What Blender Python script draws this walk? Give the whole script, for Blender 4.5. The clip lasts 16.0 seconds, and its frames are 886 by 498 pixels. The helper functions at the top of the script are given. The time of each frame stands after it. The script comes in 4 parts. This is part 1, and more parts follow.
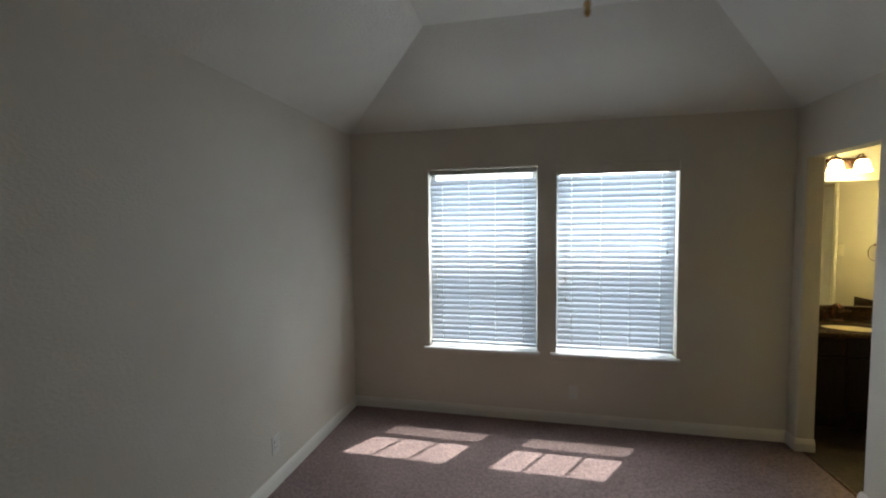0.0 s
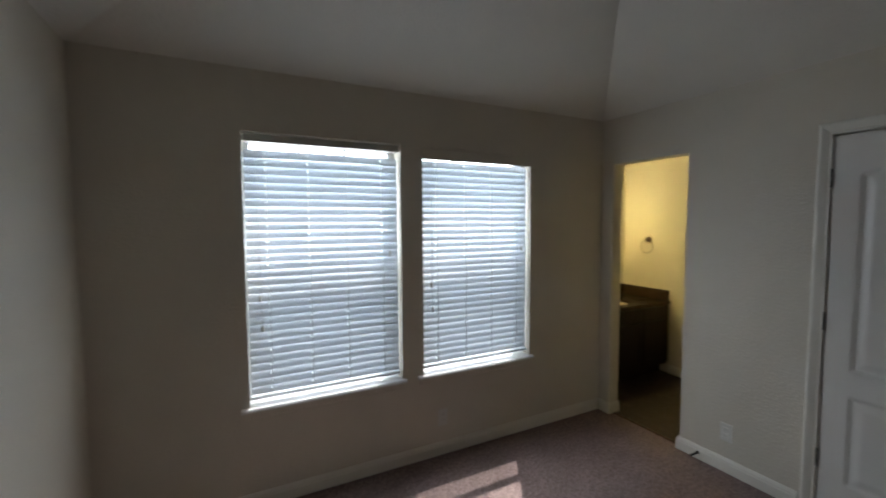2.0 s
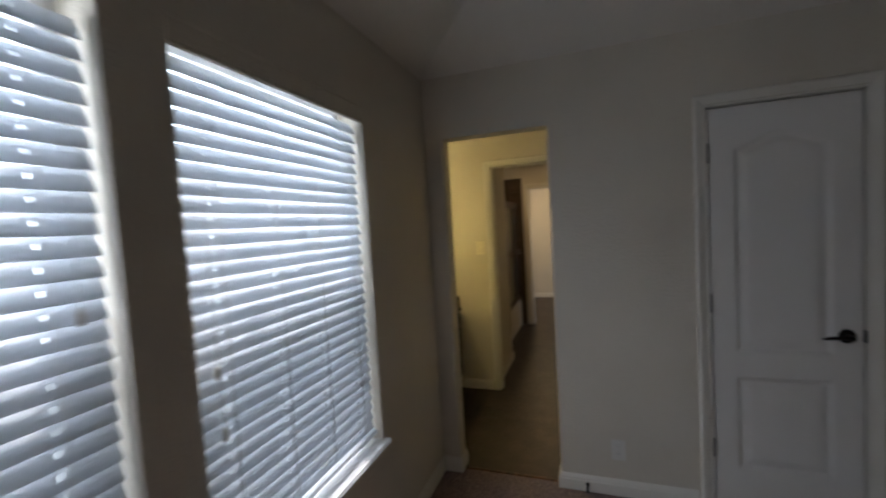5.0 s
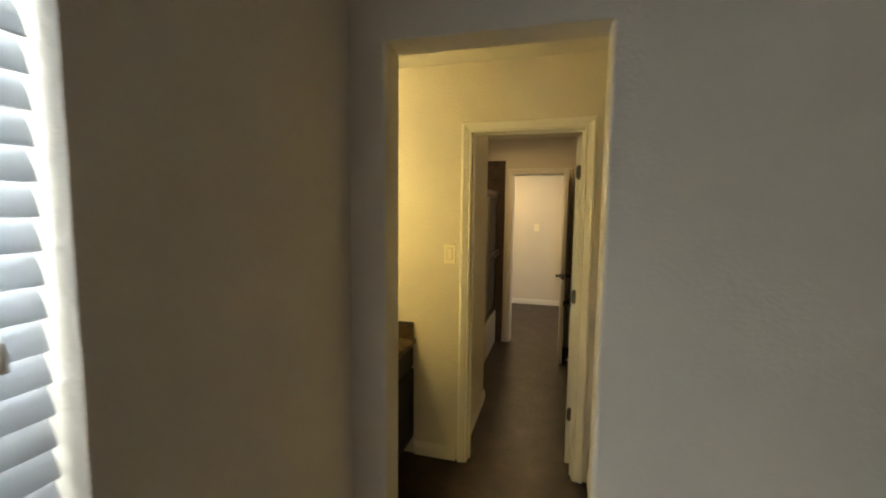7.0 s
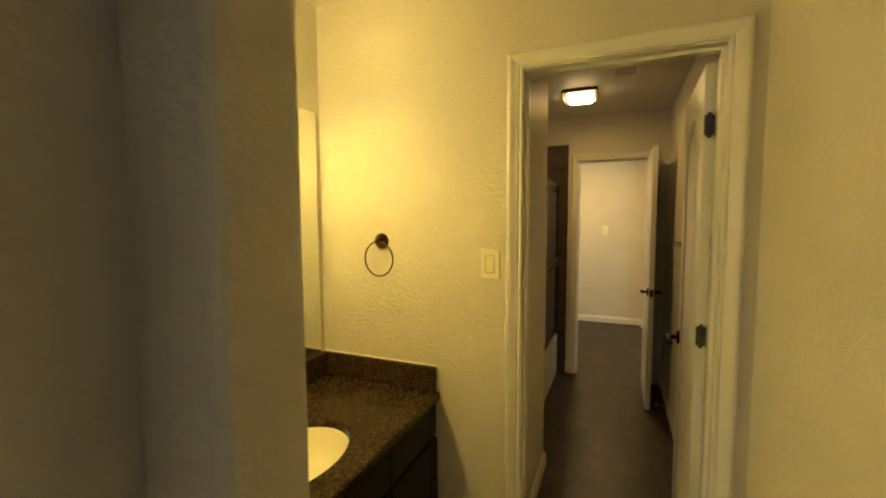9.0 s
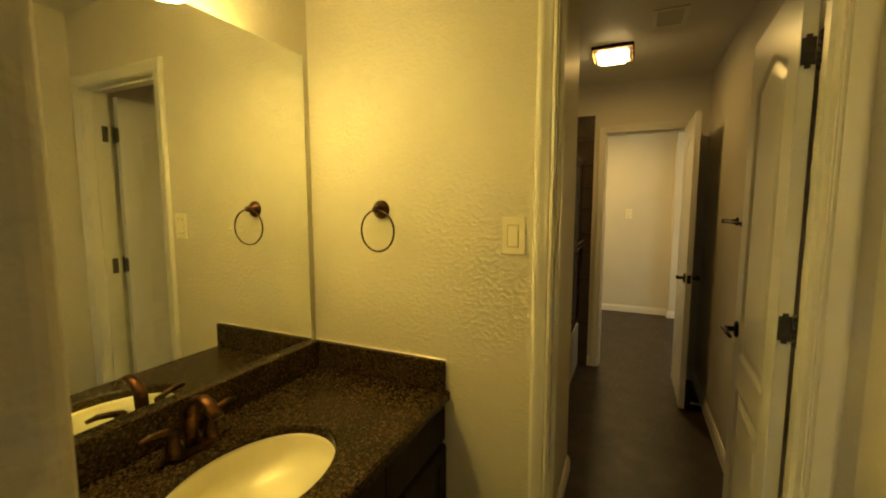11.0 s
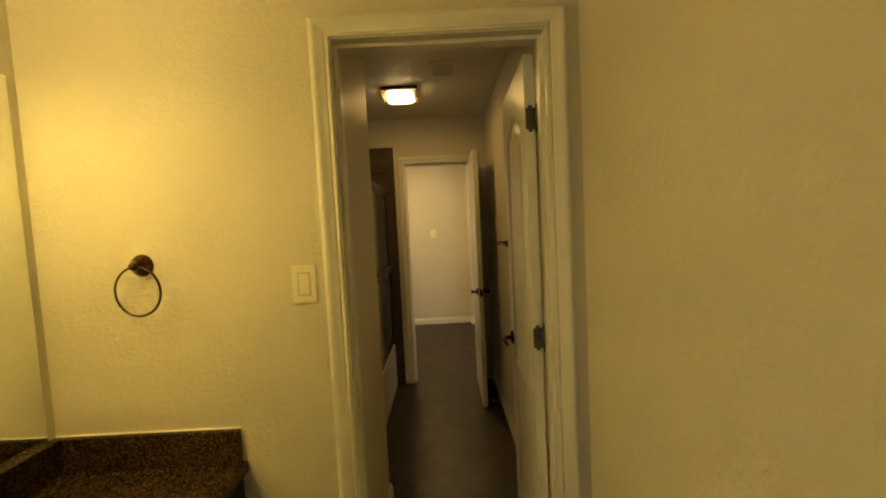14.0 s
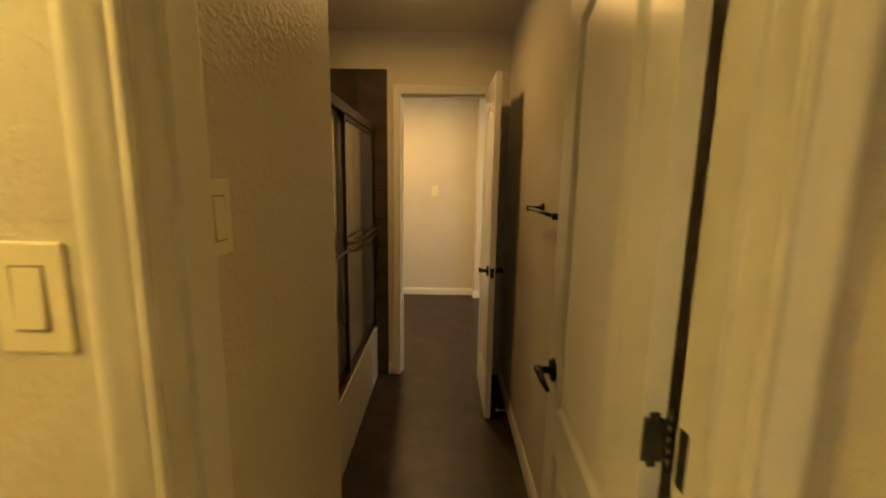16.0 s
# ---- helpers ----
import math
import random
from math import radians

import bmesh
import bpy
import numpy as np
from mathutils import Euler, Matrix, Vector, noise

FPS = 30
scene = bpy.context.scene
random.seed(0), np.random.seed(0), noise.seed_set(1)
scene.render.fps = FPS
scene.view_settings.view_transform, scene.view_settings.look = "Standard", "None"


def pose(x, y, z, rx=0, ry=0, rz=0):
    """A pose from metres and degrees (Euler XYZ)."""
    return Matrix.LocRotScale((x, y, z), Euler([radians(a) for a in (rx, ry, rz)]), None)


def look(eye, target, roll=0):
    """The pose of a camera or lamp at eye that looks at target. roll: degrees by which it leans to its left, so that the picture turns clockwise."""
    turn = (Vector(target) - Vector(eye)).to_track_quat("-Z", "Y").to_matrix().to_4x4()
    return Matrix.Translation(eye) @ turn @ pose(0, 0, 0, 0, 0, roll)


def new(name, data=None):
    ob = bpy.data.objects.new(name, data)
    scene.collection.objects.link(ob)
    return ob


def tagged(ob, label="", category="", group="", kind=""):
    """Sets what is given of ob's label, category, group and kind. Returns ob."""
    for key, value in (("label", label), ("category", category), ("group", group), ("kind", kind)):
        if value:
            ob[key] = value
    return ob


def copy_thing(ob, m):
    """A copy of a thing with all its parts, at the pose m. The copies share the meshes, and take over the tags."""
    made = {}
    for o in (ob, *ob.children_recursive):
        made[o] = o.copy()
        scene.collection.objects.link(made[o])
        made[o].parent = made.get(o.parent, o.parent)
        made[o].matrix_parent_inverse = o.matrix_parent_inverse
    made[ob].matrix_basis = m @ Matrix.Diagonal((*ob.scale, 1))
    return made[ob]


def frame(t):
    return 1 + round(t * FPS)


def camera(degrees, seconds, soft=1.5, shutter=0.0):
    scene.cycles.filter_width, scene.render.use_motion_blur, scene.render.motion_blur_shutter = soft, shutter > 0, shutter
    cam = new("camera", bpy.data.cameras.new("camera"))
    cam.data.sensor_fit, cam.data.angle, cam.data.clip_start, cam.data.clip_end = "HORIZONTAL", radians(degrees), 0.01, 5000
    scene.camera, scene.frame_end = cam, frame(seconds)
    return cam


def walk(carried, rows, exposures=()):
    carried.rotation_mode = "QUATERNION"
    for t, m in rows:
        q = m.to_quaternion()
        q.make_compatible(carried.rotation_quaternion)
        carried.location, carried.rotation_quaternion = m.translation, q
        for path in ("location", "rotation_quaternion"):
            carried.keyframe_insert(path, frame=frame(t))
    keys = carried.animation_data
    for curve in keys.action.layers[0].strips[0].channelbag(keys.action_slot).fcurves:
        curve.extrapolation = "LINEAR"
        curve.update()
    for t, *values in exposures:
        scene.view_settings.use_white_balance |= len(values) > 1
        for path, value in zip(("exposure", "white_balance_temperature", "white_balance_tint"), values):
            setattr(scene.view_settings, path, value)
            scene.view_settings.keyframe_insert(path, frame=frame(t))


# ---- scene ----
cam = camera(93.9, 16.0, soft=2.0, shutter=0.5)
PATH = [
    (0, (-0.256, 0.089, 1.638), (-0.678, 2.041, 1.522), -0.6),
    (0.5, (-0.594, 0.248, 1.661), (-0.779, 2.235, 1.526), -0.9),
    (1, (-0.838, 0.454, 1.674), (-0.609, 2.432, 1.488), -3.2),
    (1.5, (-1.005, 0.703, 1.651), (-0.507, 2.636, 1.53), -0.8),
    (2, (-1.202, 1.054, 1.615), (-0.286, 2.827, 1.485), -0.3),
    (2.5, (-1.265, 1.345, 1.607), (-0.01, 2.897, 1.475), 0.1),
    (3, (-1.25, 1.623, 1.613), (0.182, 3.013, 1.482), 0.8),
    (3.5, (-1.214, 1.93, 1.613), (0.506, 2.943, 1.484), 0.7),
    (4, (-1.104, 2.162, 1.581), (0.743, 2.908, 1.404), 1.5),
    (4.5, (-0.996, 2.409, 1.581), (0.768, 3.343, 1.46), 0.2),
    (5, (-0.809, 2.612, 1.549), (1.072, 3.283, 1.44), -3.4),
    (5.2, (-0.699, 2.665, 1.546), (1.235, 3.16, 1.422), -2.9),
    (7.3, (0.57, 2.952, 1.595), (2.486, 3.499, 1.423), 1.3),
    (7.5, (0.64, 2.959, 1.549), (2.54, 3.573, 1.431), 0.2),
    (8, (0.906, 3.012, 1.53), (2.816, 3.606, 1.508), 0.4),
    (8.5, (1.149, 3.07, 1.519), (3.016, 3.779, 1.417), -0.3),
    (10.8, (1.622, 3.211, 1.44), (3.431, 4.043, 1.247), -0.0),
    (11, (1.617, 3.226, 1.422), (3.427, 4.051, 1.219), 0.0),
    (11.5, (1.612, 3.233, 1.384), (3.435, 4.022, 1.152), 0.7),
    (12, (1.612, 3.23, 1.355), (3.436, 4.016, 1.118), 0.3),
    (12.5, (1.609, 3.221, 1.339), (3.438, 3.988, 1.085), 0.2),
    (13, (1.622, 3.198, 1.386), (3.538, 3.712, 1.125), 1.2),
    (13.5, (1.635, 3.186, 1.463), (3.615, 3.381, 1.259), 0.6),
    (14, (1.637, 3.136, 1.499), (3.633, 3.136, 1.368), -2.9),
    (14.5, (1.785, 3.146, 1.464), (3.763, 3.195, 1.171), -2.0),
    (15, (2.009, 3.134, 1.464), (3.978, 3.187, 1.114), -0.2),
    (15.5, (2.267, 3.13, 1.458), (4.241, 3.089, 1.141), 2.1),
    (16, (2.486, 3.138, 1.458), (4.459, 3.144, 1.131), 0.9),
]
EXPOSURES = [(0, 1.7, 6200, 9), (1.5, 1.57, 6200, 9), (2.5, 1.24, 6200, 12), (3.5, 1.03, 6150, 14), (5.2, 1.0, 6200, 15), (7.3, 1.85, 7200, 8), (8.7, 1.8, 8400, 3), (10.8, 1.5, 9900, -2), (13, 1.4, 9900, 0), (14.5, 1.36, 9900, 5), (15.2, 1.48, 9800, 9), (16, 1.7, 9800, 14)]
walk(cam, [(t, look(eye, target, roll)) for t, eye, target, roll in PATH], EXPOSURES)
SKY, SUNLIGHT, BULB, CEILBULB, SHADE_GLOW = 0.12, 4.4, 0.85, 1.2, 9.5
DAYLAMP, ROOM_FILL, ENDLAMP, ENDDAY = 14.0, 1.05, 5.8, 6.5

# ---- world, sun, lamps ----
SUN_DIR = Vector((-0.56, -0.90, -1.89)).normalized()
world = bpy.data.worlds.new("sky")
scene.world = world
world.use_nodes = True
wn = world.node_tree
sky = wn.nodes.new("ShaderNodeTexSky")
sky.sky_type, sky.sun_disc = "NISHITA", False
sky.sun_elevation = math.asin(-SUN_DIR.z)
sky.sun_rotation = math.atan2(-SUN_DIR.x, -SUN_DIR.y)
wn.links.new(sky.outputs[0], wn.nodes["Background"].inputs[0])
wn.nodes["Background"].inputs[1].default_value = SKY

sun = new("sun", bpy.data.lights.new("sun", "SUN"))
sun.data.energy, sun.data.angle, sun.data.color = SUNLIGHT, radians(0.55), (1.0, 0.95, 0.88)
sun.rotation_mode = "QUATERNION"
sun.rotation_quaternion = SUN_DIR.to_track_quat("-Z", "Y")

# added lamps: outer ones stand in for sky, pair inside blinds fills room
for name, x, y, z, w, h, power, turn in (("window_daylight_fill", -0.6725, 3.770, 1.348, 0.90, 1.50, DAYLAMP, 180), ("window_daylight_fill", 0.385, 3.770, 1.348, 0.88, 1.50, DAYLAMP, 180), ("window_daylight_fill", -0.6725, 3.549, 1.27, 0.88, 1.30, ROOM_FILL, 180), ("window_daylight_fill", 0.385, 3.549, 1.27, 0.86, 1.30, ROOM_FILL, 180), ("end_room_daylight", 6.55, 0.66, 1.35, 1.05, 1.45, ENDDAY, 0)):
    dl = new(name, bpy.data.lights.new(name, "AREA"))
    dl.data.shape, dl.data.size, dl.data.size_y, dl.data.energy, dl.data.color = "RECTANGLE", w, h, power, (0.86, 0.93, 1.0)
    dl.matrix_world = pose(x, y, z, 90, 0, turn)

# ---- building helpers ----


def mat(name, rgb, rough=0.6, metal=0.0, spec=0.5):
    m = bpy.data.materials.new(name)
    m.use_nodes = True
    b = m.node_tree.nodes["Principled BSDF"]
    b.inputs["Base Color"].default_value = (*rgb, 1)
    b.inputs["Roughness"].default_value = rough
    b.inputs["Metallic"].default_value = metal
    b.inputs["Specular IOR Level"].default_value = spec
    return m


def noise_node(m, scale, detail=4.0, rough=0.55, stretch=None):
    nt = m.node_tree
    tc = nt.nodes.new("ShaderNodeTexCoord")
    n = nt.nodes.new("ShaderNodeTexNoise")
    n.inputs["Scale"].default_value, n.inputs["Detail"].default_value, n.inputs["Roughness"].default_value = scale, detail, rough
    if stretch:
        mp = nt.nodes.new("ShaderNodeMapping")
        mp.inputs["Scale"].default_value = stretch
        nt.links.new(tc.outputs["Object"], mp.inputs[0])
        nt.links.new(mp.outputs[0], n.inputs["Vector"])
    else:
        nt.links.new(tc.outputs["Object"], n.inputs["Vector"])
    return n


def ramp(m, source, stops):
    r = m.node_tree.nodes.new("ShaderNodeValToRGB")
    while len(r.color_ramp.elements) < len(stops):
        r.color_ramp.elements.new(0.5)
    for e, (p, c) in zip(r.color_ramp.elements, stops):
        e.position, e.color = p, (*c, 1) if len(c) == 3 else c
    m.node_tree.links.new(source, r.inputs[0])
    return r.outputs[0]


def mixed(m, fac, a, b, mode="MIX"):
    x = m.node_tree.nodes.new("ShaderNodeMix")
    x.data_type, x.blend_type = "RGBA", mode
    for sock, v in ((x.inputs[0], fac), (x.inputs[6], a), (x.inputs[7], b)):
        if isinstance(v, (int, float)):
            sock.default_value = v
        elif isinstance(v, tuple):
            sock.default_value = (*v, 1)
        else:
            m.node_tree.links.new(v, sock)
    return x.outputs[2]


def set_in(m, name, out):
    m.node_tree.links.new(out, m.node_tree.nodes["Principled BSDF"].inputs[name])


def bump(m, height, strength, distance, chain=None):
    b = m.node_tree.nodes.new("ShaderNodeBump")
    b.inputs["Strength"].default_value, b.inputs["Distance"].default_value = strength, distance
    m.node_tree.links.new(height, b.inputs["Height"])
    if chain is not None:
        m.node_tree.links.new(chain, b.inputs["Normal"])
    set_in(m, "Normal", b.outputs[0])
    return b.outputs[0]


def varied(m, a, b, scale, low=0.35, high=0.65, detail=4.0, stretch=None):
    n = noise_node(m, scale, detail, stretch=stretch)
    out = ramp(m, n.outputs[0], [(low, a), (high, b)])
    set_in(m, "Base Color", out)
    return out


def plaster(name, rgb):
    """Painted drywall with a sprayed knockdown texture."""
    m = mat(name, rgb, 0.56, 0, 0.5)
    varied(m, tuple(c * 0.95 for c in rgb), tuple(min(1, c * 1.04) for c in rgb), 1.7, 0.3, 0.7, 6)
    n1 = noise_node(m, 66, 3, 0.5, stretch=(0.85, 0.85, 1.15))
    flat = ramp(m, n1.outputs[0], [(0.46, (0, 0, 0)), (0.60, (1, 1, 1))])
    n2 = noise_node(m, 420, 2)
    c = bump(m, n2.outputs[0], 0.10, 0.001)
    bump(m, flat, 0.40, 0.0018, c)
    return m


def paint(name, rgb, rough=0.38):
    m = mat(name, rgb, rough, 0, 0.5)
    varied(m, tuple(c * 0.97 for c in rgb), rgb, 3, 0.3, 0.6, 3)
    return m


def worn_metal(name, a, b, rough=0.38):
    m = mat(name, a, rough, 1.0)
    varied(m, a, b, 26, 0.42, 0.68)
    r = noise_node(m, 60)
    set_in(m, "Roughness", ramp(m, r.outputs[0], [(0.3, (rough - 0.1,) * 3), (0.7, (rough + 0.12,) * 3)]))
    return m


WALL = plaster("wall_paint_beige", (0.63, 0.58, 0.49))
CEIL = plaster("ceiling_paint_white", (0.69, 0.655, 0.585))
TRIM = paint("trim_white_gloss", (0.74, 0.71, 0.64), 0.34)
DOORP = paint("door_white_gloss", (0.76, 0.74, 0.70), 0.30)
BRONZE = worn_metal("oil_rubbed_bronze", (0.045, 0.030, 0.024), (0.16, 0.075, 0.045), 0.36)
COPPER = worn_metal("rubbed_copper_bronze", (0.050, 0.024, 0.016), (0.17, 0.075, 0.046), 0.36)
DARKM = worn_metal("dark_bronze", (0.018, 0.015, 0.014), (0.05, 0.04, 0.035), 0.42)
HINGE = worn_metal("hinge_bronze", (0.10, 0.095, 0.09), (0.17, 0.15, 0.13), 0.42)
BRASS = worn_metal("brass", (0.55, 0.36, 0.13), (0.72, 0.52, 0.24), 0.25)
STEEL = worn_metal("steel", (0.50, 0.49, 0.46), (0.62, 0.60, 0.56), 0.28)
PLATE = mat("switch_plastic_ivory", (0.80, 0.74, 0.58), 0.35)
SEAM = mat("switch_seam", (0.30, 0.26, 0.18), 0.6)
PLATEW = mat("outlet_plastic", (0.67, 0.65, 0.60), 0.38)
BLACK = mat("black_void", (0.01, 0.01, 0.01), 0.8)
CAULK = mat("caulk_white", (0.74, 0.70, 0.60), 0.5)
RUBBER = mat("rubber", (0.03, 0.03, 0.03), 0.7)
VINYL = mat("window_vinyl", (0.78, 0.79, 0.79), 0.35)
SILL = paint("sill_white", (0.80, 0.80, 0.80), 0.3)
VALANCE = paint("valance_offwhite", (0.50, 0.47, 0.41), 0.4)
CORD = mat("blind_cord", (0.82, 0.82, 0.80), 0.8)
PORCELAIN = mat("porcelain_biscuit", (0.80, 0.74, 0.58), 0.09, 0, 0.6)
TUBM = mat("tub_acrylic", (0.72, 0.66, 0.55), 0.15, 0, 0.6)
FANBODY = mat("fan_brown_enamel", (0.045, 0.024, 0.018), 0.55, 0, 0.2)
FANWOOD = mat("fan_blade_walnut", (0.10, 0.045, 0.025), 0.6, 0, 0.2)
varied(FANWOOD, (0.07, 0.030, 0.018), (0.16, 0.075, 0.04), 14, stretch=(1, 12, 1))

# vinyl slats that let some daylight through
SLAT = mat("blind_slat_white", (0.78, 0.80, 0.83), 0.45)
nt = SLAT.node_tree
tr = nt.nodes.new("ShaderNodeBsdfTranslucent")
tr.inputs[0].default_value = (0.78, 0.82, 0.86, 1)
mx = nt.nodes.new("ShaderNodeMixShader")
mx.inputs[0].default_value = 0.30
nt.links.new(nt.nodes["Principled BSDF"].outputs[0], mx.inputs[1])
nt.links.new(tr.outputs[0], mx.inputs[2])
nt.links.new(mx.outputs[0], nt.nodes["Material Output"].inputs[0])

GLASS = bpy.data.materials.new("window_glass")
GLASS.use_nodes = True
nt = GLASS.node_tree
gb = nt.nodes["Principled BSDF"]
gb.inputs["Transmission Weight"].default_value, gb.inputs["Roughness"].default_value, gb.inputs["IOR"].default_value = 1.0, 0.0, 1.45
gb.inputs["Base Color"].default_value = (0.93, 0.96, 0.95, 1)
SHOWER = mat("shower_glass", (0.80, 0.80, 0.76), 0.06)
SHOWER.node_tree.nodes["Principled BSDF"].inputs["Transmission Weight"].default_value = 0.9
bump(SHOWER, noise_node(SHOWER, 45, 3).outputs[0], 0.15, 0.002)
SCREEN = mat("insect_screen", (0.03, 0.03, 0.03), 0.8)
nt = SCREEN.node_tree
tp, mx = nt.nodes.new("ShaderNodeBsdfTransparent"), nt.nodes.new("ShaderNodeMixShader")
mx.inputs[0].default_value = 0.66
nt.links.new(tp.outputs[0], mx.inputs[2])
nt.links.new(nt.nodes["Principled BSDF"].outputs[0], mx.inputs[1])
nt.links.new(mx.outputs[0], nt.nodes["Material Output"].inputs[0])
MIRROR = mat("mirror_silver", (0.86, 0.88, 0.86), 0.015, 1.0)

LAMPGLASS = mat("lit_opal_glass", (0.9, 0.86, 0.75), 0.3)
b = LAMPGLASS.node_tree.nodes["Principled BSDF"]
b.inputs["Emission Color"].default_value = (1.0, 0.80, 0.33, 1)
b.inputs["Emission Strength"].default_value = SHADE_GLOW
LENS = mat("lit_lens_glass", (0.9, 0.88, 0.8), 0.3)
b = LENS.node_tree.nodes["Principled BSDF"]
b.inputs["Emission Color"].default_value = (1.0, 0.80, 0.50, 1)
b.inputs["Emission Strength"].default_value = 5.0

# carpet: cut pile in mauve brown with darker flecks
CARPET = mat("carpet_mauve_brown", (0.20, 0.15, 0.14), 0.95, 0, 0.1)
n1, n2, n3 = noise_node(CARPET, 170, 3, 0.7), noise_node(CARPET, 46, 4, 0.65), noise_node(CARPET, 4.5, 4)
c1 = ramp(CARPET, n1.outputs[0], [(0.34, (0.15, 0.108, 0.100)), (0.52, (0.29, 0.218, 0.202)), (0.72, (0.43, 0.340, 0.315))])
c2 = ramp(CARPET, n2.outputs[0], [(0.34, (0.62, 0.60, 0.60)), (0.60, (1.08, 1.08, 1.08))])
c3 = ramp(CARPET, n3.outputs[0], [(0.3, (0.84, 0.82, 0.82)), (0.7, (1, 1, 1))])
set_in(CARPET, "Base Color", mixed(CARPET, 1.0, mixed(CARPET, 1.0, c1, c2, "MULTIPLY"), c3, "MULTIPLY"))
c = bump(CARPET, n2.outputs[0], 0.6, 0.010)
bump(CARPET, n1.outputs[0], 0.9, 0.006, c)

# sheet vinyl in slate browns
VFLOOR = mat("vinyl_floor_slate_brown", (0.07, 0.05, 0.04), 0.42, 0, 0.4)
n1, n2 = noise_node(VFLOOR, 5.5, 6, 0.6), noise_node(VFLOOR, 38, 4)
c1 = ramp(VFLOOR, n1.outputs[0], [(0.30, (0.015, 0.009, 0.0066)), (0.52, (0.031, 0.019, 0.0145)), (0.72, (0.058, 0.038, 0.030))])
c2 = ramp(VFLOOR, n2.outputs[0], [(0.3, (0.75, 0.75, 0.75)), (0.6, (1, 1, 1))])
set_in(VFLOOR, "Base Color", mixed(VFLOOR, 1.0, c1, c2, "MULTIPLY"))
bump(VFLOOR, n1.outputs[0], 0.25, 0.003)
set_in(VFLOOR, "Roughness", ramp(VFLOOR, n2.outputs[0], [(0.3, (0.34,) * 3), (0.7, (0.52,) * 3)]))

# speckled brown engineered stone
STONE = mat("quartz_brown_speckled", (0.05, 0.035, 0.025), 0.22, 0, 0.14)
nt = STONE.node_tree
vo = nt.nodes.new("ShaderNodeTexVoronoi")
vo.inputs["Scale"].default_value = 215
tc = nt.nodes.new("ShaderNodeTexCoord")
nt.links.new(tc.outputs["Object"], vo.inputs["Vector"])
sep = nt.nodes.new("ShaderNodeSeparateColor")
nt.links.new(vo.outputs["Color"], sep.inputs[0])
c1 = ramp(STONE, sep.outputs[0], [(0.0, (0.016, 0.009, 0.0055)), (0.45, (0.038, 0.022, 0.013)), (0.82, (0.064, 0.040, 0.024)), (0.985, (0.115, 0.078, 0.05))])
n2 = noise_node(STONE, 9, 4)
c2 = ramp(STONE, n2.outputs[0], [(0.3, (0.7, 0.7, 0.7)), (0.65, (1, 1, 1))])
set_in(STONE, "Base Color", mixed(STONE, 1.0, c1, c2, "MULTIPLY"))

ESPRESSO = mat("wood_espresso", (0.022, 0.012, 0.009), 0.5, 0, 0.2)
varied(ESPRESSO, (0.008, 0.004, 0.003), (0.020, 0.010, 0.007), 12, stretch=(6, 6, 0.6))
TILE = mat("tile_brown", (0.06, 0.042, 0.032), 0.30)
varied(TILE, (0.040, 0.027, 0.020), (0.085, 0.060, 0.046), 7, detail=6)
GROUT = mat("grout", (0.10, 0.08, 0.065), 0.9)
SUN_BLOCK = mat("sun_block_grey", (0.10, 0.10, 0.10), 0.9)
GRASS = mat("grass_ground", (0.06, 0.09, 0.03), 0.95)
varied(GRASS, (0.05, 0.07, 0.025), (0.10, 0.12, 0.05), 3)


def box(bm, x0, x1, y0, y1, z0, z1):
    """Adds a box and returns its eight corners."""
    v = [bm.verts.new((x, y, z)) for x in (x0, x1) for y in (y0, y1) for z in (z0, z1)]
    for q in ((0, 1, 3, 2), (4, 6, 7, 5), (0, 4, 5, 1), (2, 3, 7, 6), (0, 2, 6, 4), (1, 5, 7, 3)):
        bm.faces.new([v[i] for i in q])
    return v


def soft_box(bm, x0, x1, y0, y1, z0, z1, r=0.003, seg=2):
    t = bmesh.new()
    box(t, x0, x1, y0, y1, z0, z1)
    bmesh.ops.bevel(t, geom=t.edges[:], offset=r, segments=seg, affect="EDGES", profile=0.5)
    merge(bm, t)


def merge(bm, t, m=None):
    """Adds the bmesh t, moved by m, to bm."""
    idx = {}
    for v in t.verts:
        idx[v] = bm.verts.new(m @ v.co if m else v.co)
    for f in t.faces:
        g = bm.faces.new([idx[v] for v in f.verts])
        g.smooth = f.smooth
    t.free()


def tube(bm, points, radii, seg=12, caps=True):
    """A round bar along points."""
    pts = [Vector(p) for p in points]
    if isinstance(radii, (int, float)):
        radii = [radii] * len(pts)
    rings = []
    side = None
    for i, p in enumerate(pts):
        d = (pts[min(i + 1, len(pts) - 1)] - pts[max(i - 1, 0)]).normalized()
        if side is None:
            side = d.orthogonal().normalized()
        side = (side - d * side.dot(d)).normalized()
        up = d.cross(side)
        rings.append([bm.verts.new(p + radii[i] * (math.cos(a) * side + math.sin(a) * up)) for a in (2 * math.pi * k / seg for k in range(seg))])
    for a, b in zip(rings, rings[1:]):
        for k in range(seg):
            f = bm.faces.new((a[k], a[(k + 1) % seg], b[(k + 1) % seg], b[k]))
            f.smooth = True
    if caps:
        bm.faces.new(rings[0][::-1])
        bm.faces.new(rings[-1])


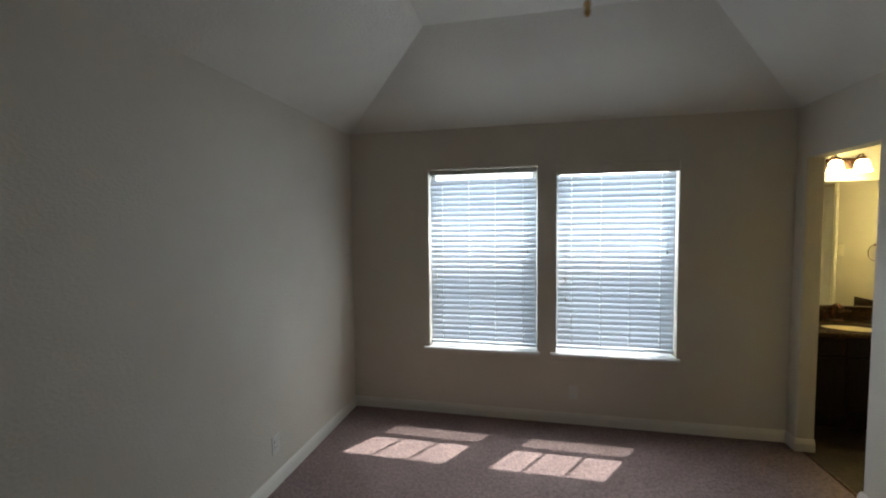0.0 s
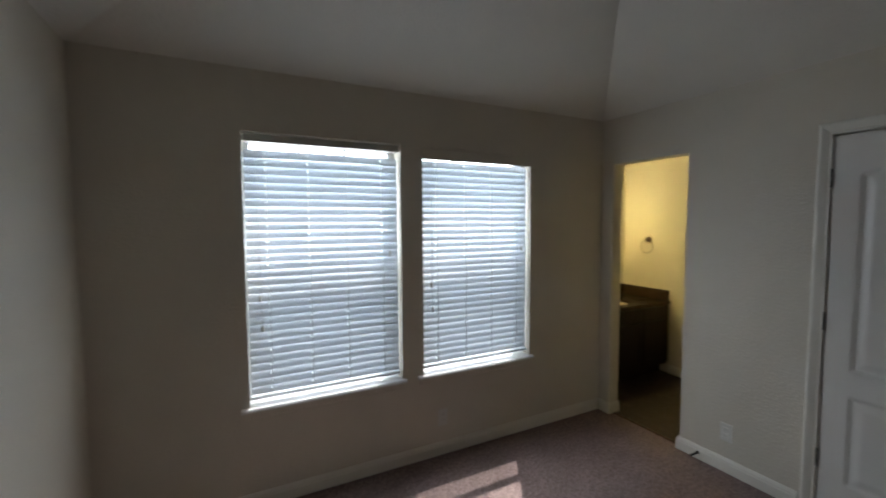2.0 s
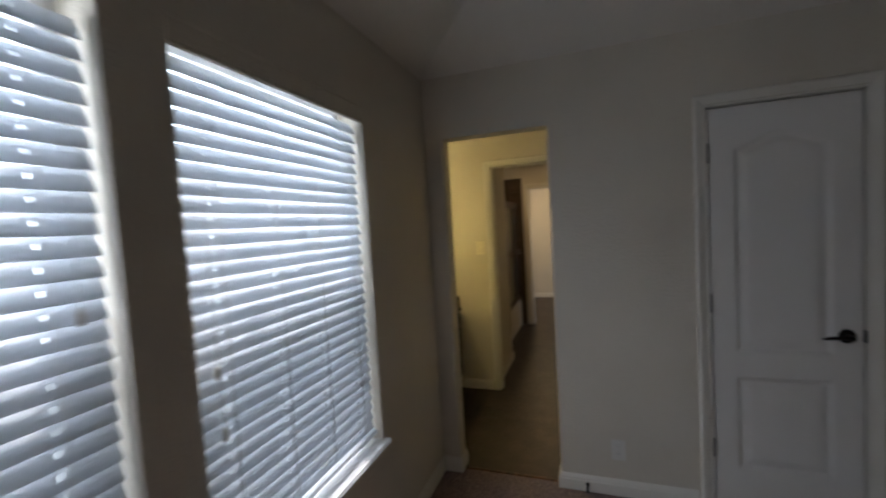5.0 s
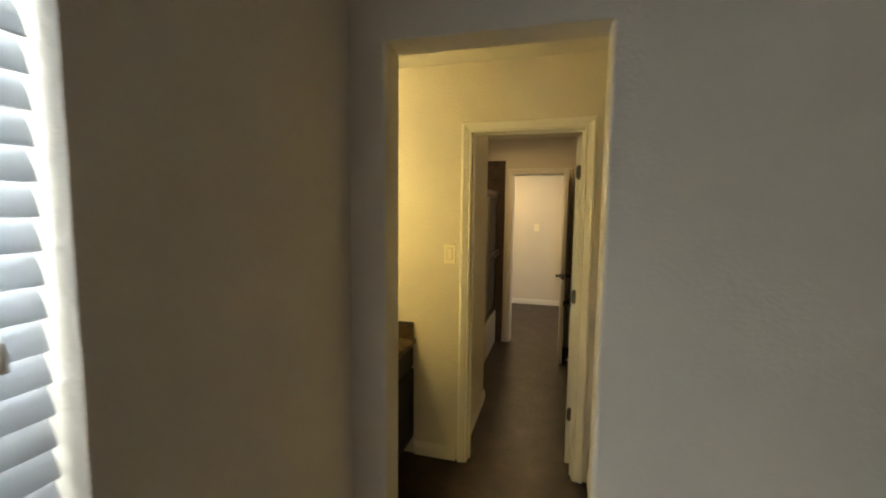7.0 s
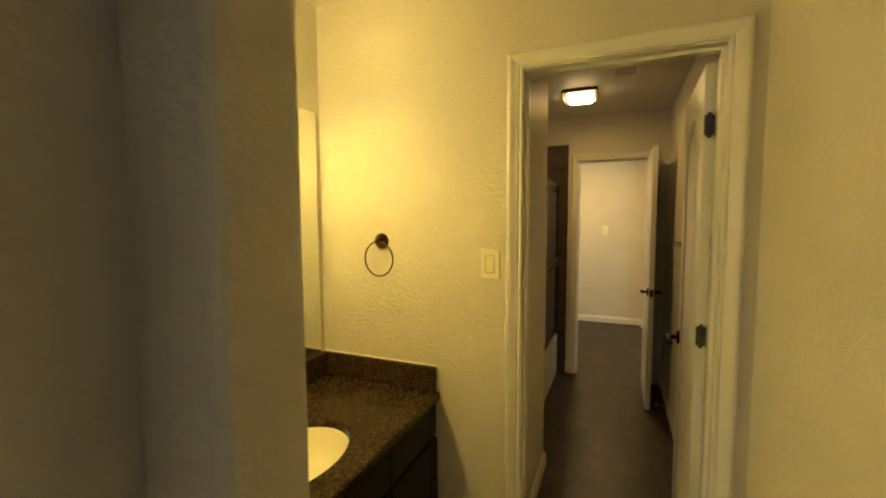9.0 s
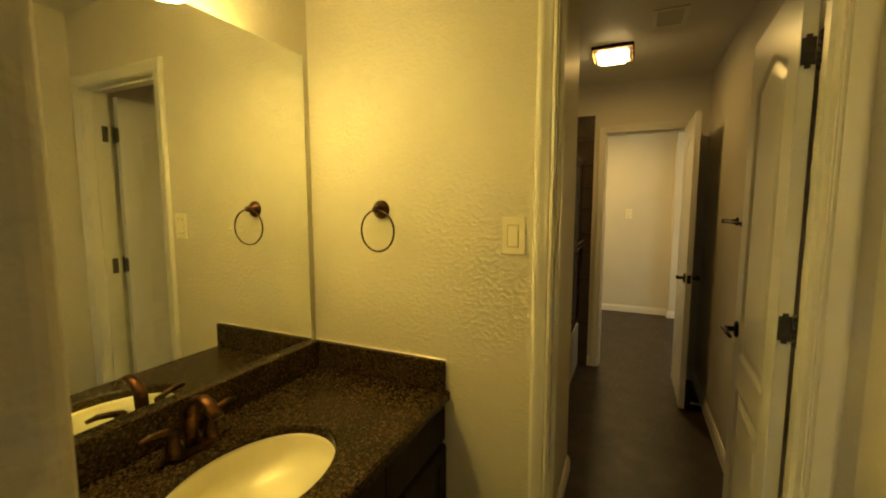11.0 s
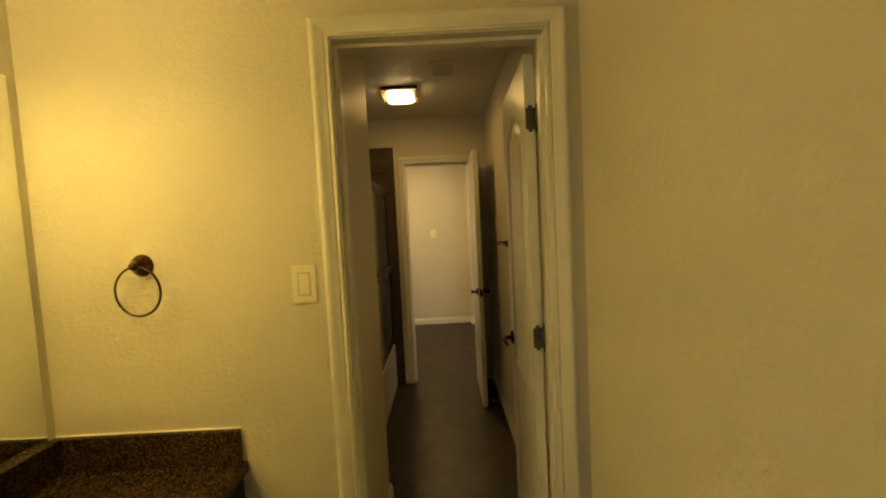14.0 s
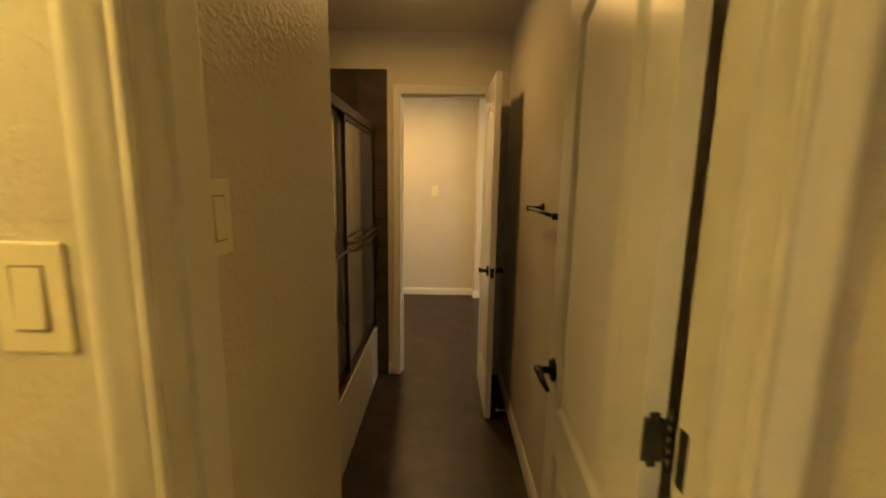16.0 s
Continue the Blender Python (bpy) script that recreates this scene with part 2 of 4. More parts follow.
def lathe(bm, profile, m=None, seg=24, close=False):
    """Turns a profile of (radius, height) round z."""
    m = m or Matrix()
    rings = []
    for r, h in profile:
        rings.append([bm.verts.new(m @ Vector((r * math.cos(a), r * math.sin(a), h))) for a in (2 * math.pi * k / seg for k in range(seg))])
    for a, b in zip(rings, rings[1:]):
        for k in range(seg):
            f = bm.faces.new((a[k], a[(k + 1) % seg], b[(k + 1) % seg], b[k]))
            f.smooth = True
    if close:
        bm.faces.new(rings[0][::-1])
        bm.faces.new(rings[-1])


def ring(bm, centre, u, v, R, r, seg=40, sub=8):
    """A torus round the plane of u and v."""
    c, u, v = Vector(centre), Vector(u).normalized(), Vector(v).normalized()
    w = u.cross(v)
    rows = []
    for i in range(seg):
        a = 2 * math.pi * i / seg
        d = math.cos(a) * u + math.sin(a) * v
        rows.append([bm.verts.new(c + R * d + r * (math.cos(b) * d + math.sin(b) * w)) for b in (2 * math.pi * k / sub for k in range(sub))])
    for i in range(seg):
        for k in range(sub):
            f = bm.faces.new((rows[i][k], rows[(i + 1) % seg][k], rows[(i + 1) % seg][(k + 1) % sub], rows[i][(k + 1) % sub]))
            f.smooth = True


def prism(bm, profile, p0, p1, out, up=(0, 0, 1), cut0=0.0, cut1=0.0):
    """Extrudes a profile of (out, up) from p0 to p1; cut: how far an end runs on per unit of out (a mitre)."""
    p0, p1, out, up = Vector(p0), Vector(p1), Vector(out), Vector(up)
    d = (p1 - p0).normalized()
    a = [bm.verts.new(p0 + out * o + up * h - d * cut0 * o) for o, h in profile]
    b = [bm.verts.new(p1 + out * o + up * h + d * cut1 * o) for o, h in profile]
    n = len(profile)
    for i in range(n):
        bm.faces.new((a[i], a[(i + 1) % n], b[(i + 1) % n], b[i]))
    bm.faces.new(a[::-1])
    bm.faces.new(b)


def done(name, bm, material, parent=None, label="", smooth=None):
    bmesh.ops.recalc_face_normals(bm, faces=bm.faces[:])
    me = bpy.data.meshes.new(name)
    bm.to_mesh(me)
    bm.free()
    me.materials.append(material)
    if smooth:
        me.shade_smooth()
        me.set_sharp_from_angle(angle=radians(smooth))
    ob = new(name, me)
    if parent:
        ob.parent = parent
    if label:
        ob["label"] = label
    return ob


def part(name, bm, material, parent, label="", smooth=None):
    return done(name, bm, material, parent, label, smooth)


def thing(name, label, category, m=None, group="", kind=""):
    ob = new(name)
    ob.empty_display_size = 0.1
    if m:
        ob.matrix_basis = m
    return tagged(ob, label, category, group, kind)


def structure(name, bm, material, label="", smooth=None):
    return tagged(done(name, bm, material, None, "", smooth), label, kind="structure")


def round_upright(bm, x, y, r=0.014):
    """Rounds the upright edges of a wall at a plan corner."""
    es = [e for e in bm.edges if all(abs(v.co.x - x) < 1e-4 and abs(v.co.y - y) < 1e-4 for v in e.verts)]
    if es:
        bmesh.ops.bevel(bm, geom=es, offset=r, segments=4, affect="EDGES", profile=0.5)


# ---- the plan ----
XL, XB, XB2 = -1.835, 1.59, 1.705        # bedroom side walls; far side of the wall to the vanity
YW, YK = 3.545, -0.95                    # window wall and back wall
HB, HV, HF = 2.44, 2.46, 2.86            # wall height, vanity ceiling, raised bedroom ceiling
OY0, OY1, OZ = 2.82, 3.43, 2.075         # open way into the vanity
CY0, CY1, DH = 1.435, 2.050, 2.05        # closet door
XV, XV2 = 2.905, 3.02                    # wall between vanity and tub room
VY0, VY1 = 2.70, 4.385                   # vanity side walls
DY0, DY1 = 2.803, 3.440                  # doorway to the tub room
TY0, TY1, TX = 2.708, 4.36, 5.45          # tub room
SX, SY = 3.81, 3.49                      # corner of the stub wall
EY0, EY1 = 2.838, 3.452                  # doorway at the far end
FX = 7.68                                # far wall of the end room
WINS = ((-1.130, -0.215), (-0.065, 0.835))
WZ0, WZ1 = 0.585, 2.110

# ---- floors and ground ----
bm = bmesh.new()
box(bm, XL - 0.1, 1.640, YK - 0.1, YW + 0.05, -0.12, 0.0)
structure("floor_carpet", bm, CARPET, "mauve brown cut-pile carpet")
bm = bmesh.new()
box(bm, 1.640, 7.9, 0.4, 4.6, -0.12, -0.004)
structure("floor_vinyl", bm, VFLOOR, "dark brown slate-look sheet vinyl floor")
bm = bmesh.new()
v = [bm.verts.new(p) for p in ((-400, -400, -0.25), (400, -400, -0.25), (400, 400, -0.25), (-400, 400, -0.25))]
bm.faces.new(v)
structure("ground", bm, GRASS, "lawn outside the house")

# ---- walls ----
T = 0.15


def wall(name, boxes, label="beige painted drywall", corners=(), material=None):
    bm = bmesh.new()
    for b in boxes:
        box(bm, *b)
    bmesh.ops.remove_doubles(bm, verts=bm.verts[:], dist=1e-5)
    bm.verts.index_update()
    seen = {}
    for f in bm.faces:
        seen.setdefault(tuple(sorted(v.index for v in f.verts)), []).append(f)
    bmesh.ops.delete(bm, geom=[f for g in seen.values() if len(g) > 1 for f in g], context="FACES_ONLY")
    bmesh.ops.recalc_face_normals(bm, faces=bm.faces[:])
    for x, y in corners:
        round_upright(bm, x, y)
    return structure(name, bm, material or WALL, label)


wall("wall_west", [(XL - T, XL, YK, YW, 0, HB)])
wall("wall_south", [(XL - T, XB2, YK - T, YK, 0, HB)])
(a0, a1), (b0, b1) = WINS
YO = YW + 0.24
wall("wall_north", [(XL - T, a0, YW, YO, 0, HB), (a1, b0, YW, YO, 0, HB), (b1, XB, YW, YO, 0, HB),
                    (a0, a1, YW, YO, 0, WZ0 - 0.02), (a0, a1, YW, YO, WZ1, HB), (b0, b1, YW, YO, 0, WZ0 - 0.02), (b0, b1, YW, YO, WZ1, HB)])
wall("wall_east", [(XB, XB2, OY1, YO, 0, OZ), (XB, XB2, CY1 + 0.018, OY0, 0, OZ), (XB, XB2, YK, CY0 - 0.018, 0, OZ),
                   (XB, XB2, CY0 - 0.018, CY1 + 0.018, DH + 0.02, OZ), (XB, XB2, YK, YO, OZ, HB)],
     corners=((XB, OY0), (XB2, OY0), (XB, OY1), (XB2, OY1)))
wall("wall_closet", [(XB2, XV, 0.55, 0.6, 0, HV), (XV, XV2, 0.55, VY0 - 0.115, 0, HV)], "closet wall behind the closed door")
wall("wall_vanity_west", [(XB, XB2, YO, VY1 + 0.12, 0, HV)])
wall("wall_vanity_north", [(XB2, XV, VY1, VY1 + 0.12, 0, HV)])
wall("wall_vanity_south", [(XB2, XV, VY0 - 0.115, VY0, 0, HV)])
wall("wall_vanity_east", [(XV, XV2, DY1 + 0.018, VY1 + 0.12, 0, HV), (XV, XV2, DY0 - 0.018, DY1 + 0.018, DH + 0.02, HV), (XV, XV2, VY0 - 0.115, DY0 - 0.018, 0, HV)])
wall("wall_stub", [(XV2, SX, SY, VY1, 0, HV)], corners=((SX, SY),))
wall("wall_tub_south", [(XV2, TX, TY0 - 0.11, TY0, 0, HV)])
wall("wall_tub_north", [(SX, TX, TY1, TY1 + 0.12, 0, HV)])
wall("wall_tub_east", [(TX, TX + 0.115, EY1 + 0.018, TY1 + 0.12, 0, HV), (TX, TX + 0.115, EY0 - 0.018, EY1 + 0.018, DH + 0.02, HV), (TX, TX + 0.115, 0.55, EY0 - 0.018, 0, HV)])
wall("wall_end_room_east", [(FX, FX + 0.12, 0.55, 4.3, 0, HV)])
wall("wall_end_room_north", [(TX + 0.115, FX, 4.18, 4.30, 0, HV)])
wall("wall_end_room_corner", [(7.56, FX, 2.64, 2.76, 0, HV)], corners=((7.56, 2.76),))
wall("wall_end_room_south", [(TX + 0.115, 6.0, 0.55, 0.67, 0, HV), (7.1, FX, 0.55, 0.67, 0, HV), (6.0, 7.1, 0.55, 0.67, 0, 0.6), (6.0, 7.1, 0.55, 0.67, 2.1, HV)])

# ---- ceilings ----
bm = bmesh.new()
RUN = 0.92
lo = [bm.verts.new(p) for p in ((XL, YK, HB), (XB, YK, HB), (XB, YW, HB), (XL, YW, HB))]
hi = [bm.verts.new(p) for p in ((XL + RUN, YK + RUN, HF), (XB - RUN, YK + RUN, HF), (XB - RUN, YW - RUN, HF), (XL + RUN, YW - RUN, HF))]
for i in range(4):
    bm.faces.new((lo[i], lo[(i + 1) % 4], hi[(i + 1) % 4], hi[i]))
bm.faces.new(hi)
top = [bm.verts.new(v.co + Vector((0, 0, 0.6 if v in lo else 0.18))) for v in lo]
for i in range(4):
    bm.faces.new((lo[i], lo[(i + 1) % 4], top[(i + 1) % 4], top[i]))
bm.faces.new(top)
structure("ceiling_bedroom", bm, CEIL, "raised white ceiling with four sloping sides")
bm = bmesh.new()
box(bm, XB2, XV + 0.057, VY0 - 0.115, VY1 + 0.12, HV, HV + 0.1)
structure("ceiling_vanity", bm, CEIL, "flat painted ceiling")
bm = bmesh.new()
box(bm, XV + 0.057, FX + 0.12, 0.55, TY1 + 0.12, HB, HB + 0.1)
structure("ceiling_tub", bm, CEIL, "flat painted ceiling")
bm = bmesh.new()
box(bm, XB2, XV + 0.057, 0.55, VY0 - 0.115, HB, HB + 0.1)
structure("ceiling_closet", bm, CEIL, "flat painted ceiling")

# ---- unseen roof added to stop sunlight leaking in above the ceilings ----
bm = bmesh.new()
box(bm, XL - T, XB2, YK - T, YO, 3.14, 3.24)
box(bm, XB2, FX + 0.12, 0.40, VY1 + 0.12, 3.14, 3.24)
for b in ((XL - T, XB2, YO - 0.05, YO), (XL - T, XB2, YK - T, YK - T + 0.05), (XL - T, XL - T + 0.05, YK - T + 0.05, YO - 0.05), (XB2 - 0.05, XB2, YK - T + 0.05, 0.40),
          (XB2, FX + 0.12, VY1 + 0.07, VY1 + 0.12), (XB2, FX + 0.12, 0.40, 0.45), (FX + 0.07, FX + 0.12, 0.45, VY1 + 0.07), (XB2, XB2 + 0.05, YO, VY1 + 0.07)):
    box(bm, *b, HB + 0.001, 3.14)
structure("sun_block_roof", bm, SUN_BLOCK, "unseen grey roof added to keep sunlight out")

# ---- baseboards ----
BASE = [(0, 0), (0.014, 0), (0.014, 0.058), (0.011, 0.066), (0.011, 0.072), (0.006, 0.084), (0.003, 0.090), (0, 0.090)]
BASE_L = [(0.0005 + o, h) for o, h in BASE]


def baseboard(runs, label="white painted baseboard"):
    """runs: (start, end, outward, mitre at start, mitre at end)."""
    bm = bmesh.new()
    for p, q, o, c0, c1 in runs:
        prism(bm, BASE_L, (*p, 0), (*q, 0), (*o, 0), cut0=c0, cut1=c1)
    return structure("baseboard", bm, TRIM, label)


baseboard([((XL, YK), (XL, YW), (1, 0), -1, -1)])
baseboard([((XL, YW), (XB, YW), (0, -1), -1, -1)])
baseboard([((XB, YW), (XB, OY1), (-1, 0), -1, 1), ((XB, OY1), (XB2 - 0.002, OY1), (0, -1), 1, 0)])
baseboard([((XB2 - 0.002, OY0), (XB, OY0), (0, 1), 0, 1), ((XB, OY0), (XB, CY1 + 0.075), (-1, 0), 1, 0)])
baseboard([((XB, CY0 - 0.075), (XB, YK), (-1, 0), 0, -1)])
baseboard([((XV, 3.79), (XV, DY1 + 0.075), (-1, 0), 0, 0)])
baseboard([((XB2, VY0), (XV, VY0), (0, 1), 0, -1)])
baseboard([((XV2 + 0.02, SY), (SX, SY), (0, -1), 0, 1), ((SX, SY), (SX, 3.60), (1, 0), 1, 0)])
baseboard([((XV2 + 0.02, TY0), (TX, TY0), (0, 1), 0, 0)])
baseboard([((TX, 3.545), (TX, EY1 + 0.07), (-1, 0), 0, 0)])
baseboard([((FX, 2.76), (FX, 4.18), (-1, 0), -1, -1), ((7.56, 2.76), (FX, 2.76), (0, 1), 1, -1), ((7.56, 2.76), (7.56, 2.64), (-1, 0), 1, 0)])

# ---- door casings and jambs ----
CAS = [(0, 0), (0, 0.010), (0.006, 0.012), (0.012, 0.009), (0.020, 0.0145), (0.040, 0.0145), (0.047, 0.018), (0.060, 0.018), (0.063, 0.015), (0.063, 0)]


def casing(x, y0, y1, z, side, name="door_casing"):
    """Moulded casing round an opening in a wall at x; side: the way it stands out along x."""
    bm = bmesh.new()
    o = (side, 0, 0)

    def run(p0, p1, away, c0, c1):
        pts = [(a * 0.9, h) for a, h in CAS]
        d = (Vector(p1) - Vector(p0)).normalized()
        away = Vector(away)
        A = [bm.verts.new(Vector(p0) + away * a + Vector(o) * h - d * c0 * a) for a, h in pts]
        B = [bm.verts.new(Vector(p1) + away * a + Vector(o) * h + d * c1 * a) for a, h in pts]
        n = len(pts)
        for i in range(n):
            bm.faces.new((A[i], A[(i + 1) % n], B[(i + 1) % n], B[i]))
        bm.faces.new(A[::-1])
        bm.faces.new(B)

    x += side * 0.0005
    run((x, y0, 0), (x, y0, z), (0, -1, 0), 0, 1)
    run((x, y1, 0), (x, y1, z), (0, 1, 0), 0, 1)
    run((x, y0, z), (x, y1, z), (0, 0, 1), 1, 1)
    return structure(name, bm, TRIM, "white moulded door casing", smooth=62)


def jamb(x0, x1, y0, y1, z, stop):
    """Flat jamb boards lining an opening, with a stop strip at stop."""
    bm = bmesh.new()
    box(bm, x0, x1, y0 - 0.0175, y0, 0, z + 0.0175)
    box(bm, x0, x1, y1, y1 + 0.0175, 0, z + 0.0175)
    box(bm, x0, x1, y0, y1, z, z + 0.0175)
    s0, s1 = stop
    box(bm, s0, s1, y0, y0 + 0.011, 0, z)
    box(bm, s0, s1, y1 - 0.011, y1, 0, z)
    box(bm, s0, s1, y0 + 0.011, y1 - 0.011, z - 0.011, z)
    return structure("door_jamb", bm, TRIM, "white painted door jamb")


casing(XB, CY0 - 0.004, CY1 + 0.004, DH + 0.009, -1)
jamb(XB - 0.001, XB2, CY0, CY1, DH + 0.005, (XB + 0.040, XB + 0.075))
casing(XV, DY0 - 0.004, DY1 + 0.004, DH + 0.010, -1)
casing(XV2, DY0 - 0.004, DY1 + 0.004, DH + 0.010, 1)
jamb(XV, XV2 + 0.001, DY0, DY1, DH + 0.006, (XV + 0.040, XV2 - 0.040))
casing(TX, EY0 - 0.004, EY1 + 0.004, DH - 0.010, -1)
casing(TX + 0.115, EY0 - 0.004, EY1 + 0.004, DH - 0.010, 1)
jamb(TX - 0.001, TX + 0.115, EY0, EY1, DH - 0.014, (TX + 0.040, TX + 0.075))

# ---- moulded two-panel doors ----
DW, DT = 0.605, 0.035
P_LOW = (0.112, 0.492, 0.235, 0.705)
P_UP = (0.112, 0.492, 0.838, 1.845)


def inside(u, v, p, rise):
    x0, x1, z0, z1 = p
    mid, half = (x0 + x1) / 2, (x1 - x0) / 2
    s = max(0.0, 1 - abs(u - mid) / half)
    topz = z1 + rise * (s * s * (3 - 2 * s))
    return max(x0 - u, u - x1, z0 - v, v - topz)


def depth(u, v):
    d = min(inside(u, v, P_LOW, 0.0), inside(u, v, P_UP, 0.062))
    if d > 0.0 or d < -0.055:
        return 0.0 if d > 0 else 0.0025
    e = -d
    if e < 0.014:
        return 0.009 * math.sin(e / 0.014 * math.pi / 2)
    if e < 0.026:
        return 0.009
    return 0.009 - 0.0065 * min(1.0, (e - 0.026) / 0.029)


def lever(parent, x, z, y, out, toward):
    """A lever handle on a round rose."""
    h = part("handle", bmesh_rose(x, z, y, out), DARKM, parent, "dark bronze lever handle")
    bm = bmesh.new()
    yy = y + out * 0.045
    tube(bm, [(x, y + out * 0.012, z), (x, yy - out * 0.006, z), (x, yy, z)], [0.011, 0.010, 0.012], 12)
    tube(bm, [(x - toward * 0.008, yy, z), (x + toward * 0.03, yy, z + 0.003), (x + toward * 0.07, yy, z - 0.001), (x + toward * 0.105, yy - out * 0.006, z - 0.007)], [0.012, 0.010, 0.008, 0.006], 12)
    part("lever", bm, DARKM, h)
    return h


def bmesh_rose(x, z, y, out):
    bm = bmesh.new()
    m = Matrix.Translation((x, y, z)) @ Matrix.Rotation(radians(-90 * out), 4, "X")
    lathe(bm, [(0.0, 0.0), (0.033, 0.0), (0.033, 0.005), (0.028, 0.010), (0.014, 0.013), (0.0, 0.013)], m, 28)
    return bm


def build_door(name, m, label, hand=1):
    """A leaf hinged at its origin, running along x; its pull side faces -y times hand."""
    d = thing(name, label, "door", m, kind="structure")
    step, z_floor = 0.0085, 0.012
    nu, nv = round((DW - 0.004) / step), round((2.032) / step)
    us = [0.003 + (DW - 0.004) * i / nu for i in range(nu + 1)]
    vs = [z_floor + 2.030 * j / nv for j in range(nv + 1)]
    bm = bmesh.new()
    panels = {(k, s): bmesh.new() for k in ("upper", "lower") for s in (0, 1)}
    for s, (y, sign) in enumerate(((0.0, 1), (DT, -1))):
        grid = [[Vector((u, hand * (y + sign * depth(u, v)), v)) for v in vs] for u in us]
        caches = {}
        for i in range(nu):
            for j in range(nv):
                uc, vc = (us[i] + us[i + 1]) / 2, (vs[j] + vs[j + 1]) / 2
                target = bm
                if inside(uc, vc, P_LOW, 0.0) < -0.020:
                    target = panels[("lower", s)]
                elif inside(uc, vc, P_UP, 0.062) < -0.020:
                    target = panels[("upper", s)]
                cache = caches.setdefault(id(target), {})
                q = []
                for a, b in ((i, j), (i + 1, j), (i + 1, j + 1), (i, j + 1)):
                    if (a, b) not in cache:
                        cache[(a, b)] = target.verts.new(grid[a][b])
                    q.append(cache[(a, b)])
                f = target.faces.new(q if (s == 0) == (hand == 1) else q[::-1])
                f.smooth = True
    for lo_u, hi_u, lo_v, hi_v in ((us[0], us[0], vs[0], vs[-1]), (us[-1], us[-1], vs[0], vs[-1]), (us[0], us[-1], vs[0], vs[0]), (us[0], us[-1], vs[-1], vs[-1])):
        ends = [(lo_u, lo_v), (hi_u, hi_v)]
        a, b = (Vector((u, 0, v)) for u, v in ends)
        bm.faces.new([bm.verts.new(p) for p in (a, b, b + Vector((0, hand * DT, 0)), a + Vector((0, hand * DT, 0)))])
    me = bpy.data.meshes.new("leaf")
    bm.to_mesh(me)
    bm.free()
    me.materials.append(DOORP)
    leaf = new("leaf", me)
    leaf.parent = d
    for (k, s), pb in panels.items():
        me = bpy.data.meshes.new("panel")
        pb.to_mesh(me)
        pb.free()
        me.materials.append(DOORP)
        o = new("panel", me)
        o.parent = leaf
    for z in (1.830, 1.080, 0.335):
        bm = bmesh.new()
        t = bmesh.new()
        ya_, yb2 = sorted((hand * 0.002, hand * 0.033))
        box(t, -0.0002, 0.0034, ya_, yb2, z - 0.044, z + 0.044)
        bmesh.ops.bevel(t, geom=[e for e in t.edges if abs(e.verts[0].co.x - e.verts[1].co.x) > 0.002], offset=0.009, segments=4, affect="EDGES")
        merge(bm, t)
        h = part("hinge", bm, HINGE, d, "bronze butt hinge")
        bm = bmesh.new()
        for k in range(5):
            z0 = z - 0.045 + k * 0.018
            tube(bm, [(-0.001, -hand * 0.0065, z0 + 0.0006), (-0.001, -hand * 0.0065, z0 + 0.0174)], 0.0065, 12)
        tube(bm, [(-0.001, -hand * 0.0065, z - 0.050), (-0.001, -hand * 0.0065, z - 0.045)], [0.003, 0.005], 10)
        tube(bm, [(-0.001, -hand * 0.0065, z + 0.045), (-0.001, -hand * 0.0065, z + 0.050)], [0.005, 0.003], 10)
        part("knuckle", bm, HINGE, h)
    lever(d, DW - 0.062, 0.930, 0.0, -hand, -1)
    lever(d, DW - 0.062, 0.930, hand * DT, hand, -1)
    bm = bmesh.new()
    y0, y1 = sorted((hand * 0.005, hand * 0.030))
    soft_box(bm, DW - 0.002, DW + 0.0005, y0, y1, 0.90, 0.958, 0.001)
    part("latch_plate", bm, DARKM, d, "dark bronze latch plate")
    return d


closet = build_door("door_1", pose(XB + 0.001, CY1, 0, 0, 0, -90), "closed white two-panel arched closet door, bronze lever")
bath_door = copy_thing(closet, pose(XV2 + 0.030, DY0 + 0.001, 0, 0, 0, -2.0))
bath_door.name = "door_2"
tagged(bath_door, "open white two-panel door swung into the tub room")
end_door = build_door("door_3", pose(TX - 0.006, EY0 + 0.001, 0, 0, 0, 180), "open white two-panel door at the end of the tub room", hand=-1)
# hinge leaves on the jambs of the open doors
for z in (1.830, 1.080, 0.335):
    bm = bmesh.new()
    soft_box(bm, XV2 - 0.036, XV2 - 0.004, DY0 + 0.0002, DY0 + 0.0024, z - 0.044, z + 0.044, 0.0009)
    tagged(done("hinge_leaf", bm, HINGE), "bronze hinge leaf screwed to the door jamb", "hinge", "jamb hinge leaves")
# latch in the closet jamb
bm = bmesh.new()
soft_box(bm, XB - 0.0035, XB + 0.02, CY0 - 0.001, CY0 + 0.0012, 0.90, 0.958, 0.0006)
tagged(done("strike_plate", bm, DARKM), "dark bronze strike plate on the closet jamb", "strike plate")

# latch plate in the jamb of the tub room doorway
bm = bmesh.new()
soft_box(bm, XV2 - 0.040, XV2 - 0.006, DY1 - 0.0014, DY1 - 0.0002, 0.90, 0.958, 0.0006)
tagged(done("strike_plate", bm, DARKM), "dark bronze strike plate on the tub room door jamb", "strike plate")

# ---- windows, blinds and sills ----
SUNTILT, CROWN = 65.0, 0.0036
LADDERS = (0.13, 0.38, 0.62, 0.87)


